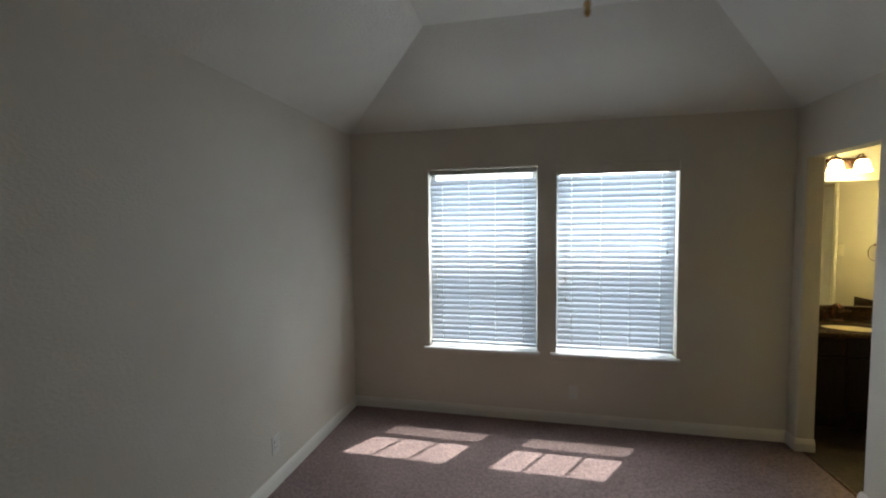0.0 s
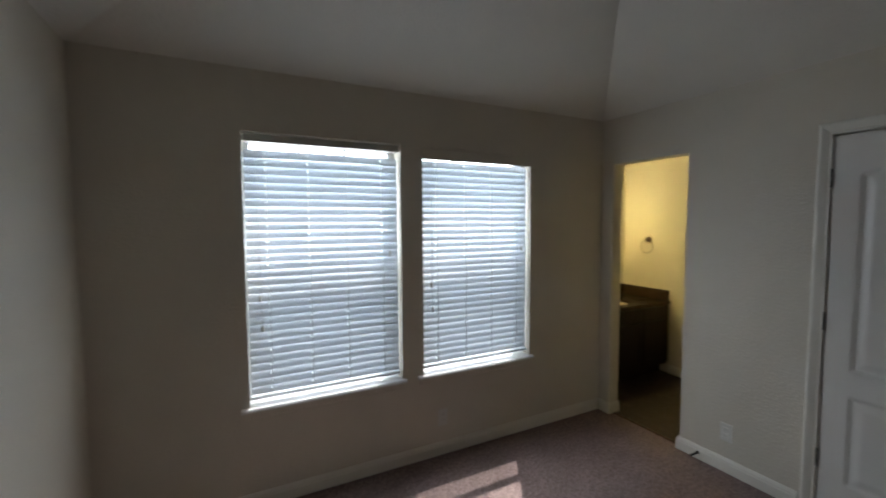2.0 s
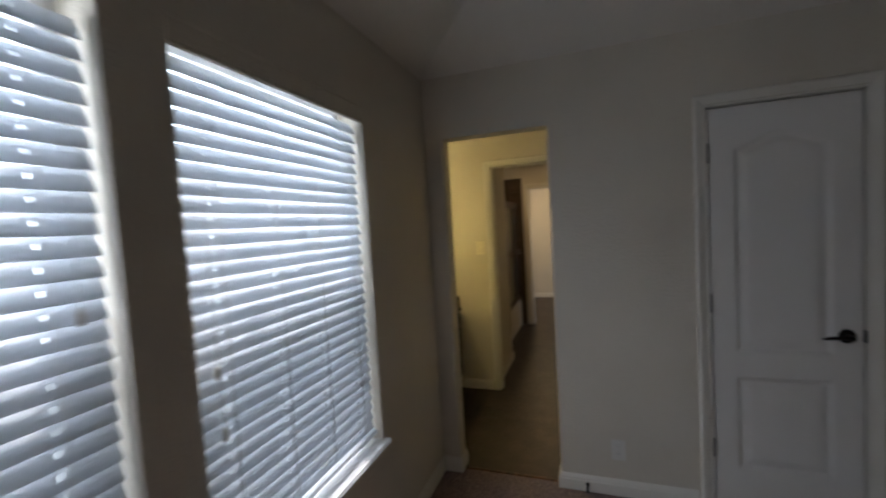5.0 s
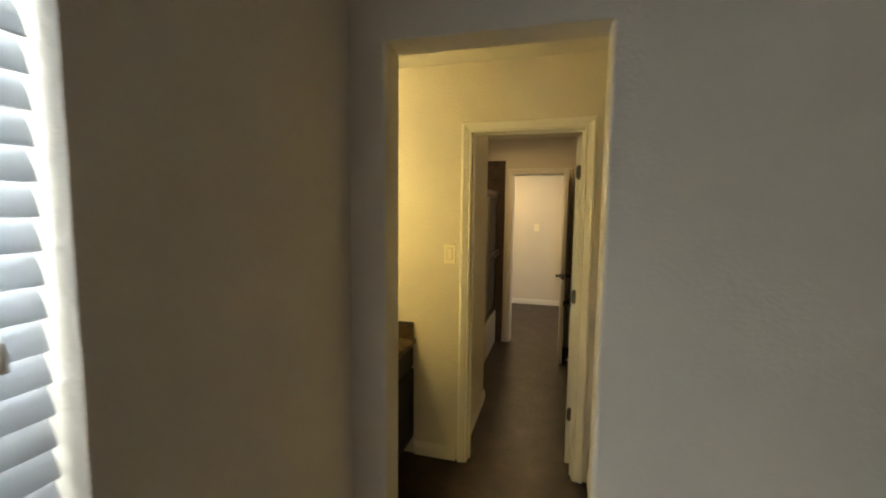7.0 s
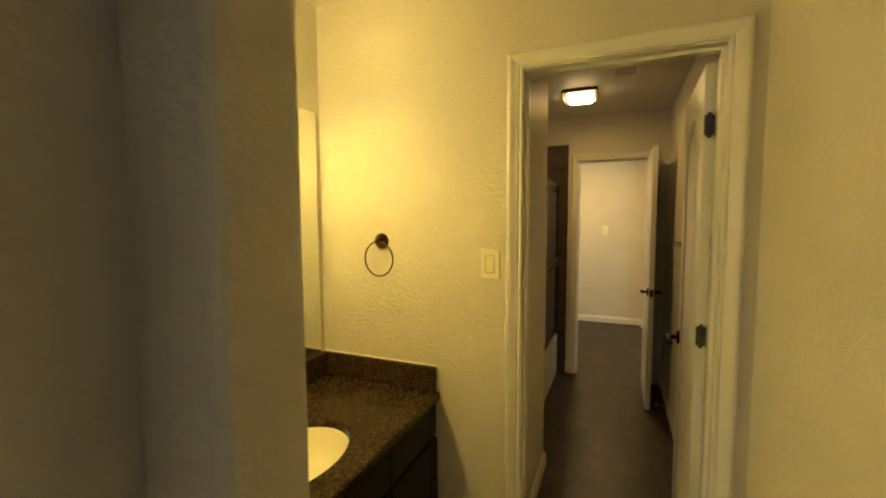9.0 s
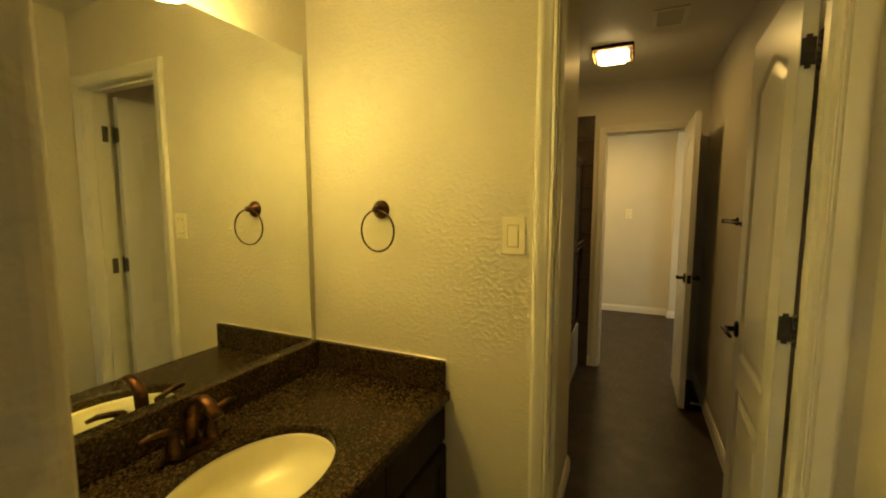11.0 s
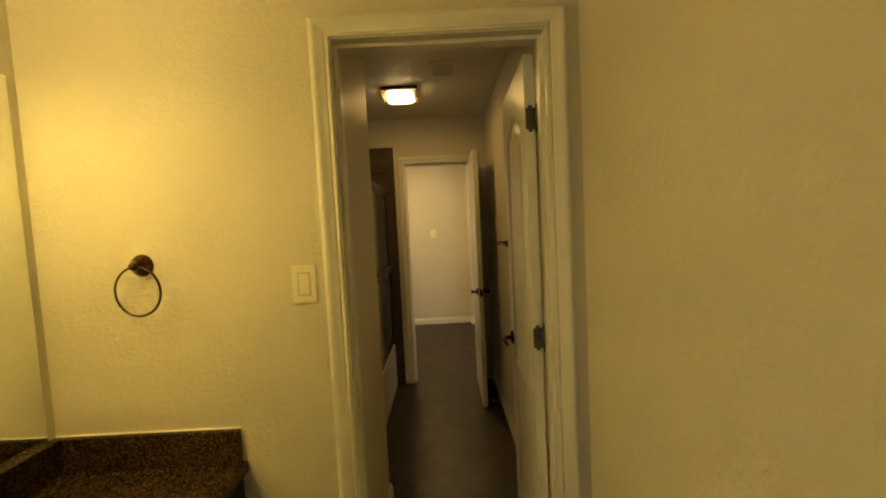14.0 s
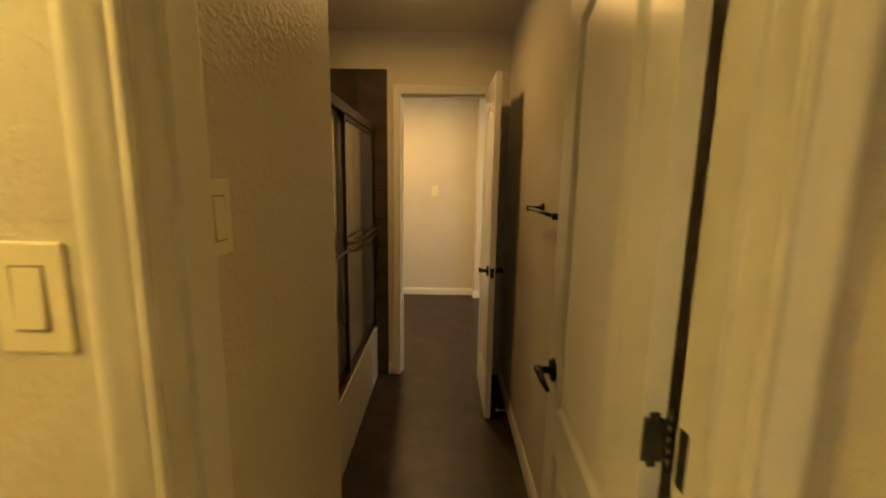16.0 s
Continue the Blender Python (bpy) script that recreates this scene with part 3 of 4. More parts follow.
def build_window(name, x0, x1, valance):
    w = thing(name, "white vinyl single-hung window behind closed blinds", "window", kind="structure")
    yf = YW + 0.125
    bm = bmesh.new()
    f = 0.045
    for b in ((x0, x0 + f, yf, yf + 0.07, WZ0, WZ1), (x1 - f, x1, yf, yf + 0.07, WZ0, WZ1), (x0 + f, x1 - f, yf, yf + 0.07, WZ0, WZ0 + f), (x0 + f, x1 - f, yf, yf + 0.07, WZ1 - f, WZ1)):
        box(bm, *b)
    part("window_frame", bm, VINYL, w)
    bm = bmesh.new()
    soft_box(bm, x0 + f, x1 - f, yf + 0.008, yf + 0.062, 1.305, 1.350, 0.003)
    part("meeting_rail", bm, VINYL, w)
    for k in (1, 2):
        bm = bmesh.new()
        xm = x0 + f + (x1 - x0 - 2 * f) * k / 3
        box(bm, xm - 0.009, xm + 0.009, yf + 0.030, yf + 0.040, 1.350, WZ1 - f)
        part("muntin", bm, VINYL, w)
    for z0, z1 in ((WZ0 + f, 1.305), (1.350, WZ1 - f)):
        bm = bmesh.new()
        box(bm, x0 + f, x1 - f, yf + 0.041, yf + 0.045, z0, z1)
        p = part("pane", bm, GLASS, w)
        p.visible_shadow = False
    bm = bmesh.new()
    box(bm, x0 + f, x1 - f, yf + 0.062, yf + 0.063, WZ0 + f, 1.305)
    part("insect_screen", bm, SCREEN, w)
    bm = bmesh.new()
    t = bmesh.new()
    box(t, x0 - 0.045, x1 + 0.02, YW - 0.036, YW - 0.0005, WZ0 - 0.020, WZ0)
    bmesh.ops.bevel(t, geom=[e for e in t.edges if all(v.co.y < YW - 0.03 for v in e.verts)], offset=0.007, segments=3, affect="EDGES")
    merge(bm, t)
    box(bm, x0, x1, YW - 0.0005, yf, WZ0 - 0.0195, WZ0 - 0.0005)
    part("window_sill", bm, SILL, w, "white sill board")
    bm = bmesh.new()
    prism(bm, [(0, 0), (0.006, 0.002), (0.011, 0.012), (0.011, 0.045), (0, 0.045)], (x0 - 0.03, YW - 0.0005, WZ0 - 0.066), (x1 + 0.005, YW - 0.0005, WZ0 - 0.066), (0, -1, 0))
    part("apron", bm, WALL, w)
    return w


def build_blind(x0, x1, valance, gap):
    """A two-inch slat blind hung inside the reveal."""
    label = "white two-inch slat blind, closed" + (", valance in place" if valance else ", valance missing and headrail showing")
    b = thing("window_blind", label, "blind", group="bedroom blinds")
    yb = YW + 0.048
    bm = bmesh.new()
    t = bmesh.new()
    box(t, x0 + 0.008, x1 - 0.008, yb - 0.028, yb + 0.028, WZ1 - 0.048, WZ1 - 0.008)
    bmesh.ops.bevel(t, geom=t.edges[:], offset=0.003, segments=2, affect="EDGES")
    merge(bm, t)
    part("headrail", bm, VALANCE if not valance else SLAT, b)
    if valance:
        bm = bmesh.new()
        prism(bm, [(0, 0), (0.009, 0.0), (0.011, 0.006), (0.008, 0.012), (0.008, 0.066), (0.012, 0.074), (0.012, 0.082), (0, 0.082)], (x0 + 0.003, YW + 0.008, WZ1 - 0.084), (x1 - 0.003, YW + 0.008, WZ1 - 0.084), (0, -1, 0))
        part("valance", bm, WALL, b, "beige valance strip over the headrail")
    w, th, pitch = 0.0508, 0.0026, 0.0445
    top = WZ1 - (0.108 if valance else 0.112)
    n = int((top - (WZ0 + 0.045)) / pitch)
    for i in range(n + 1):
        z = top - i * pitch
        bm = bmesh.new()
        a = radians(SUNTILT + random.uniform(-0.8, 0.8))
        sag = random.uniform(-0.0012, 0.0012)
        # a crowned strip: (across, height) of the upper face, then of the under face
        across = [(o, CROWN * (1 - (2 * o / w) ** 2)) for o in (-w / 2, -w / 4, -0.0065, 0.0, 0.0065, w / 4, w / 2)]
        ring_ = [(o, h + th / 2) for o, h in across] + [(o, h - th / 2) for o, h in across[::-1]]
        prof = [(o * math.cos(a) - h * math.sin(a), o * math.sin(a) + h * math.cos(a)) for o, h in ring_]
        # stations along the slat; a slot at each ladder for the lift cord
        marks = [x0 + 0.011, x1 - 0.011]
        for k in LADDERS:
            marks += [x0 + (x1 - x0) * k - 0.0019, x0 + (x1 - x0) * k + 0.0019]
        marks.sort()
        secs = []
        for x in marks:
            s = sag * math.sin(math.pi * (x - x0) / (x1 - x0))
            secs.append([bm.verts.new((x, yb + o, z + h + s)) for o, h in prof])
        m_ = len(prof)
        for c, (p, q) in enumerate(zip(secs, secs[1:])):
            slot = c % 2 == 1
            for k in range(m_):
                if not (slot and k in (2, 3, 9, 10)):
                    bm.faces.new((p[k], p[(k + 1) % m_], q[(k + 1) % m_], q[k]))
            if slot:
                for sec in (p, q):
                    bm.faces.new((sec[2], sec[3], sec[10], sec[11]))
                    bm.faces.new((sec[3], sec[4], sec[9], sec[10]))
                for k in (2, 4):
                    bm.faces.new((p[k], q[k], q[13 - k], p[13 - k]))
        bm.faces.new(secs[0][::-1])
        bm.faces.new(secs[-1])
        part("slat", bm, SLAT, b, smooth=40)
    zb = top - n * pitch - pitch
    bm = bmesh.new()
    soft_box(bm, x0 + 0.010, x1 - 0.010, yb - 0.026, yb + 0.026, zb - 0.004, zb + 0.016, 0.004)
    part("bottom_rail", bm, SLAT, b)
    for k in LADDERS:
        x = x0 + (x1 - x0) * k
        bm = bmesh.new()
        for yy in (yb - 0.0285, yb + 0.0285):
            tube(bm, [(x, yy, WZ1 - 0.05), (x, yy, zb)], 0.0008, 6)
        tube(bm, [(x + 0.006, yb - 0.0305, WZ1 - 0.05), (x + 0.006, yb - 0.0305, zb)], 0.0007, 6)
        part("ladder_cord", bm, CORD, b)
    for x, z0 in ((x1 - 0.075, 1.42), (x0 + 0.070, 1.20), (x0 + 0.078, 1.03)):
        bm = bmesh.new()
        tube(bm, [(x, yb - 0.034, WZ1 - 0.05), (x, yb - 0.034, z0)], 0.0008, 6)
        c = part("lift_cord", bm, CORD, b)
        bm = bmesh.new()
        lathe(bm, [(0.0, 0.012), (0.003, 0.012), (0.006, 0.0), (0.0075, -0.018), (0.006, -0.024), (0.0, -0.024)], Matrix.Translation((x, yb - 0.034, z0)), 12)
        part("tassel", bm, PLATEW, c, "small cord tassel")
    return b


build_window("window_1", *WINS[0], False)
build_window("window_2", *WINS[1], True)
build_blind(*WINS[0], False, 0)
build_blind(*WINS[1], True, 0)

# ---- small fittings on the bedroom walls ----


def build_outlet(m):
    o = thing("wall_outlet", "off-white duplex outlet plate low on the wall", "outlet", m, "duplex outlets")
    bm = bmesh.new()
    soft_box(bm, -0.036, 0.036, -0.006, 0.0, -0.058, 0.058, 0.003)
    part("plate", bm, PLATEW, o)
    for z in (-0.020, 0.020):
        bm = bmesh.new()
        soft_box(bm, -0.017, 0.017, -0.0085, -0.004, z - 0.014, z + 0.014, 0.004)
        r = part("receptacle", bm, PLATEW, o)
        for x in (-0.006, 0.006):
            bm = bmesh.new()
            box(bm, x - 0.001, x + 0.001, -0.0088, -0.0086, z - 0.003, z + 0.005)
            part("slot", bm, BLACK, r)
    bm = bmesh.new()
    lathe(bm, [(0.0, 0.0072), (0.0025, 0.0070), (0.003, 0.006)], Matrix.Rotation(radians(90), 4, "X"), 10)
    part("screw", bm, STEEL, o)
    return o


outlet = build_outlet(pose(0.074, YW, 0.262))
copy_thing(outlet, pose(XB, 2.508, 0.258, 0, 0, -90))
copy_thing(outlet, pose(XL, 2.335, 0.275, 0, 0, 90))

st = thing("door_stop", "dark spring door stop screwed into the baseboard", "door stop", pose(XB - 0.0145, 2.676, 0.045))
bm = bmesh.new()
tube(bm, [(0, 0, 0), (-0.006, 0, 0)], [0.011, 0.009], 14)
part("mount", bm, DARKM, st)
bm = bmesh.new()
pts = [(-0.006 - 0.055 * i / 120, 0.006 * math.cos(i * 0.7), 0.006 * math.sin(i * 0.7)) for i in range(121)]
tube(bm, pts, 0.0012, 6)
part("spring", bm, DARKM, st)
bm = bmesh.new()
tube(bm, [(-0.060, 0, 0), (-0.064, 0, 0), (-0.074, 0, 0)], [0.007, 0.009, 0.008], 14)
part("tip", bm, RUBBER, st)

# ---- ceiling fan ----
FANX, FANY = -0.106, 1.346
fan = thing("ceiling_fan", "brown ceiling fan with walnut blades and brass finial", "ceiling fan", pose(FANX, FANY, 0.022))
bm = bmesh.new()
lathe(bm, [(0.0, HF - 0.022), (0.065, HF - 0.022), (0.065, HF - 0.04), (0.03, HF - 0.08), (0.0, HF - 0.08)], None, 28)
part("canopy", bm, FANBODY, fan)
bm = bmesh.new()
tube(bm, [(0, 0, HF - 0.06), (0, 0, 2.65)], 0.011, 14)
part("downrod", bm, FANBODY, fan)
bm = bmesh.new()
lathe(bm, [(0.0, 2.68), (0.05, 2.68), (0.095, 2.65), (0.105, 2.60), (0.095, 2.55), (0.06, 2.50), (0.0, 2.50)], None, 36)
part("motor", bm, FANBODY, fan)
bm = bmesh.new()
lathe(bm, [(0.0, 2.50), (0.034, 2.50), (0.034, 2.40), (0.022, 2.33), (0.010, 2.285), (0.008, 2.255), (0.0, 2.236)], None, 28)
part("switch_housing", bm, FANBODY, fan)
bm = bmesh.new()
lathe(bm, [(0.0, 2.240), (0.008, 2.237), (0.011, 2.228), (0.007, 2.219), (0.010, 2.210), (0.008, 2.199), (0.0, 2.192)], None, 18)
part("finial", bm, BRASS, fan, "brass finial")
for k in range(5):
    a = 2 * math.pi * k / 5 + radians(72)
    m = Matrix.Rotation(a, 4, "Z")
    t = bmesh.new()
    soft_box(t, 0.08, 0.22, -0.014, 0.014, 2.522, 2.530, 0.002)
    bm = bmesh.new()
    merge(bm, t, m)
    iron = part("blade_iron", bm, FANBODY, fan)
    t = bmesh.new()
    outline = [(0.19, -0.050), (0.24, -0.058), (0.55, -0.068), (0.60, -0.055), (0.62, 0.0), (0.60, 0.055), (0.55, 0.068), (0.24, 0.058), (0.19, 0.050)]
    lo_ = [t.verts.new((x, y, 2.531 + y * 0.2)) for x, y in outline]
    hi_ = [t.verts.new((x, y, 2.538 + y * 0.2)) for x, y in outline]
    t.faces.new(lo_[::-1])
    t.faces.new(hi_)
    for i in range(len(outline)):
        t.faces.new((lo_[i], lo_[(i + 1) % len(outline)], hi_[(i + 1) % len(outline)], hi_[i]))
    bm = bmesh.new()
    merge(bm, t, m)
    part("blade", bm, FANWOOD, fan)

# ---- vanity ----
CT, CF = 0.775, 3.786          # worktop height and front edge
cab = thing("vanity_cabinet", "dark espresso wood vanity cabinet with panelled fronts", "cabinet")
bm = bmesh.new()
box(bm, XB2 + 0.002, XV - 0.002, CF + 0.03, VY1 - 0.002, 0.10, 0.56)
box(bm, XB2 + 0.002, XV - 0.002, CF + 0.03, CF + 0.048, 0.56, CT - 0.033)
box(bm, XB2 + 0.002, XB2 + 0.02, CF + 0.048, VY1 - 0.002, 0.56, CT - 0.033)
box(bm, XV - 0.02, XV - 0.002, CF + 0.048, VY1 - 0.002, 0.56, CT - 0.033)
box(bm, XB2 + 0.002, XV - 0.002, CF + 0.10, VY1 - 0.002, -0.004, 0.10)
part("body", bm, ESPRESSO, cab)


def front(parent, name, x0, x1, z0, z1, knob):
    bm = bmesh.new()
    y = CF + 0.0295
    soft_box(bm, x0, x1, y - 0.018, y, z0, z1, 0.003)
    f = part(name, bm, ESPRESSO, parent)
    if z1 - z0 > 0.2:
        bm = bmesh.new()
        for b in ((x0 + 0.004, x0 + 0.058, z0 + 0.004, z1 - 0.004), (x1 - 0.058, x1 - 0.004, z0 + 0.004, z1 - 0.004), (x0 + 0.058, x1 - 0.058, z0 + 0.004, z0 + 0.058), (x0 + 0.058, x1 - 0.058, z1 - 0.058, z1 - 0.004)):
            box(bm, b[0], b[1], y - 0.023, y - 0.0175, b[2], b[3])
        part("frame_moulding", bm, ESPRESSO, f)
    return f


w3 = (XV - XB2 - 0.02) / 3
for k in range(3):
    x0 = XB2 + 0.010 + k * w3
    front(cab, "drawer_front", x0 + 0.004, x0 + w3 - 0.004, 0.600, CT - 0.050, True)
    front(cab, "cabinet_door", x0 + 0.004, x0 + w3 - 0.004, 0.125, 0.585, True)

SKX, SKY_, SKA, SKB = 2.298, 4.050, 0.229, 0.170
top_t = thing("vanity_countertop", "speckled brown stone countertop with backsplashes and an oval cutout", "countertop")
bm = bmesh.new()
N = 64
xa, xb, ya, yb_ = XB2 + 0.001, XV - 0.001, CF, VY1 - 0.001


def on_rect(a):
    dx, dy = math.cos(a), math.sin(a)
    t = min((xb - SKX) / dx if dx > 1e-9 else ((xa - SKX) / dx if dx < -1e-9 else 1e9), (yb_ - SKY_) / dy if dy > 1e-9 else ((ya - SKY_) / dy if dy < -1e-9 else 1e9))
    return SKX + dx * t, SKY_ + dy * t


angs = sorted([2 * math.pi * i / N for i in range(N)] + [math.atan2(y - SKY_, x - SKX) % (2 * math.pi) for x in (xa, xb) for y in (ya, yb_)])
outer = [on_rect(a) for a in angs]
inner = [(SKX + SKA * math.cos(a), SKY_ + SKB * math.sin(a)) for a in angs]
loops = []
for pts, z, grow in ((outer, CT - 0.032, 0), (outer, CT - 0.006, 0), (outer, CT, -0.006), (inner, CT, 0.004), (inner, CT - 0.004, 0), (inner, CT - 0.030, 0)):
    lp = []
    for x, y in pts:
        dx, dy = x - SKX, y - SKY_
        if grow < 0:
            x, y = min(x, xb - 0.0), max(y, ya + 0.006)
        elif grow > 0:
            s = 1 + grow / 0.2
            x, y = SKX + dx * s, SKY_ + dy * s
        lp.append(bm.verts.new((x, y, z)))
    loops.append(lp)
for p, q in zip(loops, loops[1:]):
    for i in range(len(angs)):
        j = (i + 1) % len(angs)
        bm.faces.new((p[i], p[j], q[j], q[i]))
part("slab", bm, STONE, top_t)
bm = bmesh.new()
soft_box(bm, xa, XV - 0.023, VY1 - 0.034, VY1 - 0.001, CT + 0.0005, 0.886, 0.003)
part("backsplash", bm, STONE, top_t)
bm = bmesh.new()
soft_box(bm, XV - 0.022, XV - 0.001, CF + 0.014, VY1 - 0.001, CT + 0.0005, 0.884, 0.003)
part("side_splash", bm, STONE, top_t)

bm = bmesh.new()
prism(bm, [(0, 0), (0.004, 0.0), (0.001, 0.004), (0, 0.004)], (XV - 0.0005, CF + 0.014, 0.8842), (XV - 0.0005, VY1 - 0.002, 0.8842), (-1, 0, 0))
prism(bm, [(0, 0), (0.004, 0.0), (0, 0.003)], (XV - 0.0005, CF + 0.0135, CT + 0.001), (XV - 0.0005, CF + 0.0135, 0.884), (-1, 0, 0), up=(0, -1, 0))
part("caulk_bead", bm, CAULK, top_t, "pale caulk line along the wall")

basin = thing("sink_basin", "biscuit porcelain oval undermount sink", "sink", pose(SKX, SKY_, CT - 0.030))
bm = bmesh.new()
prof = [(1.06, 0.0), (1.0, -0.001), (0.985, -0.010), (0.955, -0.035), (0.90, -0.062), (0.78, -0.088), (0.58, -0.105), (0.30, -0.114), (0.10, -0.117)]
rows = []
for s, h in prof:
    lean = min(1.0, -h / 0.117) ** 2
    rows.append([bm.verts.new((s * SKA * math.cos(a) - 0.01 * lean, s * SKB * math.sin(a) + 0.085 * lean * (1 - s * 0.5), h)) for a in (2 * math.pi * k / 64 for k in range(64))])
for p, q in zip(rows, rows[1:]):
    for k in range(64):
        f = bm.faces.new((p[k], p[(k + 1) % 64], q[(k + 1) % 64], q[k]))
        f.smooth = True
part("bowl", bm, PORCELAIN, basin)
bm = bmesh.new()
md = Matrix.Translation((-0.01, 0.081, -0.117))
lathe(bm, [(0.0, 0.0015), (0.012, 0.0015), (0.013, -0.004), (0.018, -0.004), (0.020, 0.003), (0.028, 0.004), (0.031, 0.001), (0.031, -0.004)], md, 28)
part("drain", bm, BRONZE, basin, "bronze drain ring and stopper")

fau = thing("faucet", "oil-rubbed bronze two-lever centerset faucet", "faucet", pose(SKX - 0.005, 4.268, CT))
bm = bmesh.new()
t = bmesh.new()
box(t, -0.078, 0.078, -0.026, 0.026, 0.0, 0.016)
bmesh.ops.bevel(t, geom=[e for e in t.edges if abs(e.verts[0].co.z - e.verts[1].co.z) > 0.01], offset=0.020, segments=5, affect="EDGES")
bmesh.ops.bevel(t, geom=[e for e in t.edges if all(v.co.z > 0.015 for v in e.verts)], offset=0.006, segments=2, affect="EDGES")
merge(bm, t)
part("base_plate", bm, BRONZE, fau)
bm = bmesh.new()
sp = [(0, 0.004, 0.012), (0, 0.006, 0.06), (0, 0.002, 0.115), (0, -0.018, 0.144), (0, -0.048, 0.154), (0, -0.080, 0.142), (0, -0.106, 0.112)]
rings = []
for i, p in enumerate(sp):
    p = Vector(p)
    d = (Vector(sp[min(i + 1, len(sp) - 1)]) - Vector(sp[max(i - 1, 0)])).normalized()
    n_ = d.cross(Vector((1, 0, 0)))
    hw, ht = (0.018, 0.014) if i < 3 else (0.016, 0.009)
    rings.append([bm.verts.new(p + Vector((1, 0, 0)) * hw * math.cos(a) + n_ * ht * math.sin(a)) for a in (2 * math.pi * k / 16 for k in range(16))])
for p, q in zip(rings, rings[1:]):
    for k in range(16):
        f = bm.faces.new((p[k], p[(k + 1) % 16], q[(k + 1) % 16], q[k]))
        f.smooth = True
bm.faces.new(rings[0][::-1])
bm.faces.new(rings[-1])
part("spout", bm, COPPER, fau, "copper-worn arched spout")
for sx in (-1, 1):
    bm = bmesh.new()
    lathe(bm, [(0.021, 0.012), (0.018, 0.03), (0.013, 0.060), (0.015, 0.080), (0.0, 0.084)], Matrix.Translation((sx * 0.052, 0, 0)), 20)
    h = part("valve_body", bm, BRONZE, fau)
    bm = bmesh.new()
    tube(bm, [(sx * 0.045, 0, 0.078), (sx * 0.075, -0.002, 0.086), (sx * 0.105, -0.004, 0.092), (sx * 0.130, -0.005, 0.089)], [0.008, 0.0085, 0.008, 0.005], 12)
    part("lever", bm, BRONZE, h)

mir = thing("wall_mirror", "large frameless plate mirror standing on the backsplash", "mirror")
bm = bmesh.new()
box(bm, XB2 + 0.03, 2.872, VY1 - 0.0065, VY1 - 0.0005, 0.8865, 1.985)
part("plate", bm, MIRROR, mir)

vl = thing("vanity_light", "bronze three-light vanity bar with glowing bell glass shades", "wall lamp")
bm = bmesh.new()
soft_box(bm, 1.965, 2.545, VY1 - 0.022, VY1 - 0.0005, 2.085, 2.180, 0.006)
part("back_plate", bm, BRONZE, vl)
LAMPX = (2.065, 2.255, 2.445)
for x in LAMPX:
    yl = VY1 - 0.135
    bm = bmesh.new()
    tube(bm, [(x, VY1 - 0.02, 2.135), (x, VY1 - 0.06, 2.165), (x, VY1 - 0.10, 2.195), (x, yl, 2.195), (x, yl, 2.170)], 0.007, 10)
    lathe(bm, [(0.0, 0.0), (0.018, 0.0), (0.024, -0.012), (0.026, -0.03), (0.0, -0.03)], Matrix.Translation((x, yl, 2.178)), 18)
    a = part("arm", bm, BRONZE, vl)
    bm = bmesh.new()
    lathe(bm, [(0.020, 0.0), (0.036, -0.010), (0.046, -0.035), (0.053, -0.075), (0.064, -0.105), (0.061, -0.106), (0.050, -0.075), (0.043, -0.036), (0.033, -0.013), (0.018, -0.004)], Matrix.Translation((x, yl, 2.152)), 28)
    part("shade", bm, LAMPGLASS, a, "lit opal glass bell shade")
    lamp = new("bulb", bpy.data.lights.new("bulb", "POINT"))
    lamp.location = (x, yl, 2.079)
    lamp.data.energy, lamp.data.color, lamp.data.shadow_soft_size = BULB, (1.0, 0.80, 0.27), 0.03

# towel ring
tr_ = thing("towel_ring", "bronze towel ring hanging from a round wall mount", "towel ring", pose(XV, 4.060, 1.412))
bm = bmesh.new()
lathe(bm, [(0.0, 0.0), (0.034, 0.0), (0.034, 0.004), (0.029, 0.013), (0.018, 0.022), (0.011, 0.034), (0.012, 0.042), (0.009, 0.048), (0.0, 0.049)], Matrix.Rotation(radians(-90), 4, "Y"), 28)
part("mount", bm, COPPER, tr_)
bm = bmesh.new()
ring(bm, (-0.036, -0.004, -0.076), (0.10, 1, 0), (0, 0, 1), 0.074, 0.0033, 48, 8)
part("ring", bm, BRONZE, tr_)


def build_switch(m, label):
    s = thing("light_switch", label, "switch", m, "rocker switches")
    bm = bmesh.new()
    soft_box(bm, -0.038, 0.038, -0.006, 0.0, -0.060, 0.060, 0.003)
    part("plate", bm, PLATE, s)
    bm = bmesh.new()
    for b in ((-0.019, 0.019, 0.0335, 0.0355), (-0.019, 0.019, -0.0355, -0.0335), (-0.019, -0.017, -0.0335, 0.0335), (0.017, 0.019, -0.0335, 0.0335)):
        box(bm, b[0], b[1], -0.0064, -0.0058, b[2], b[3])
    part("bezel", bm, SEAM, s, "thin seam round the rocker")
    bm = bmesh.new()
    t = bmesh.new()
    box(t, -0.0160, 0.0160, -0.0105, -0.0055, -0.0325, 0.0325)
    for v in t.verts:
        if v.co.y < -0.009 and v.co.z > 0:
            v.co.y = -0.0075
    bmesh.ops.bevel(t, geom=t.edges[:], offset=0.001, segments=2, affect="EDGES")
    merge(bm, t)
    part("rocker", bm, PLATE, s)
    return s


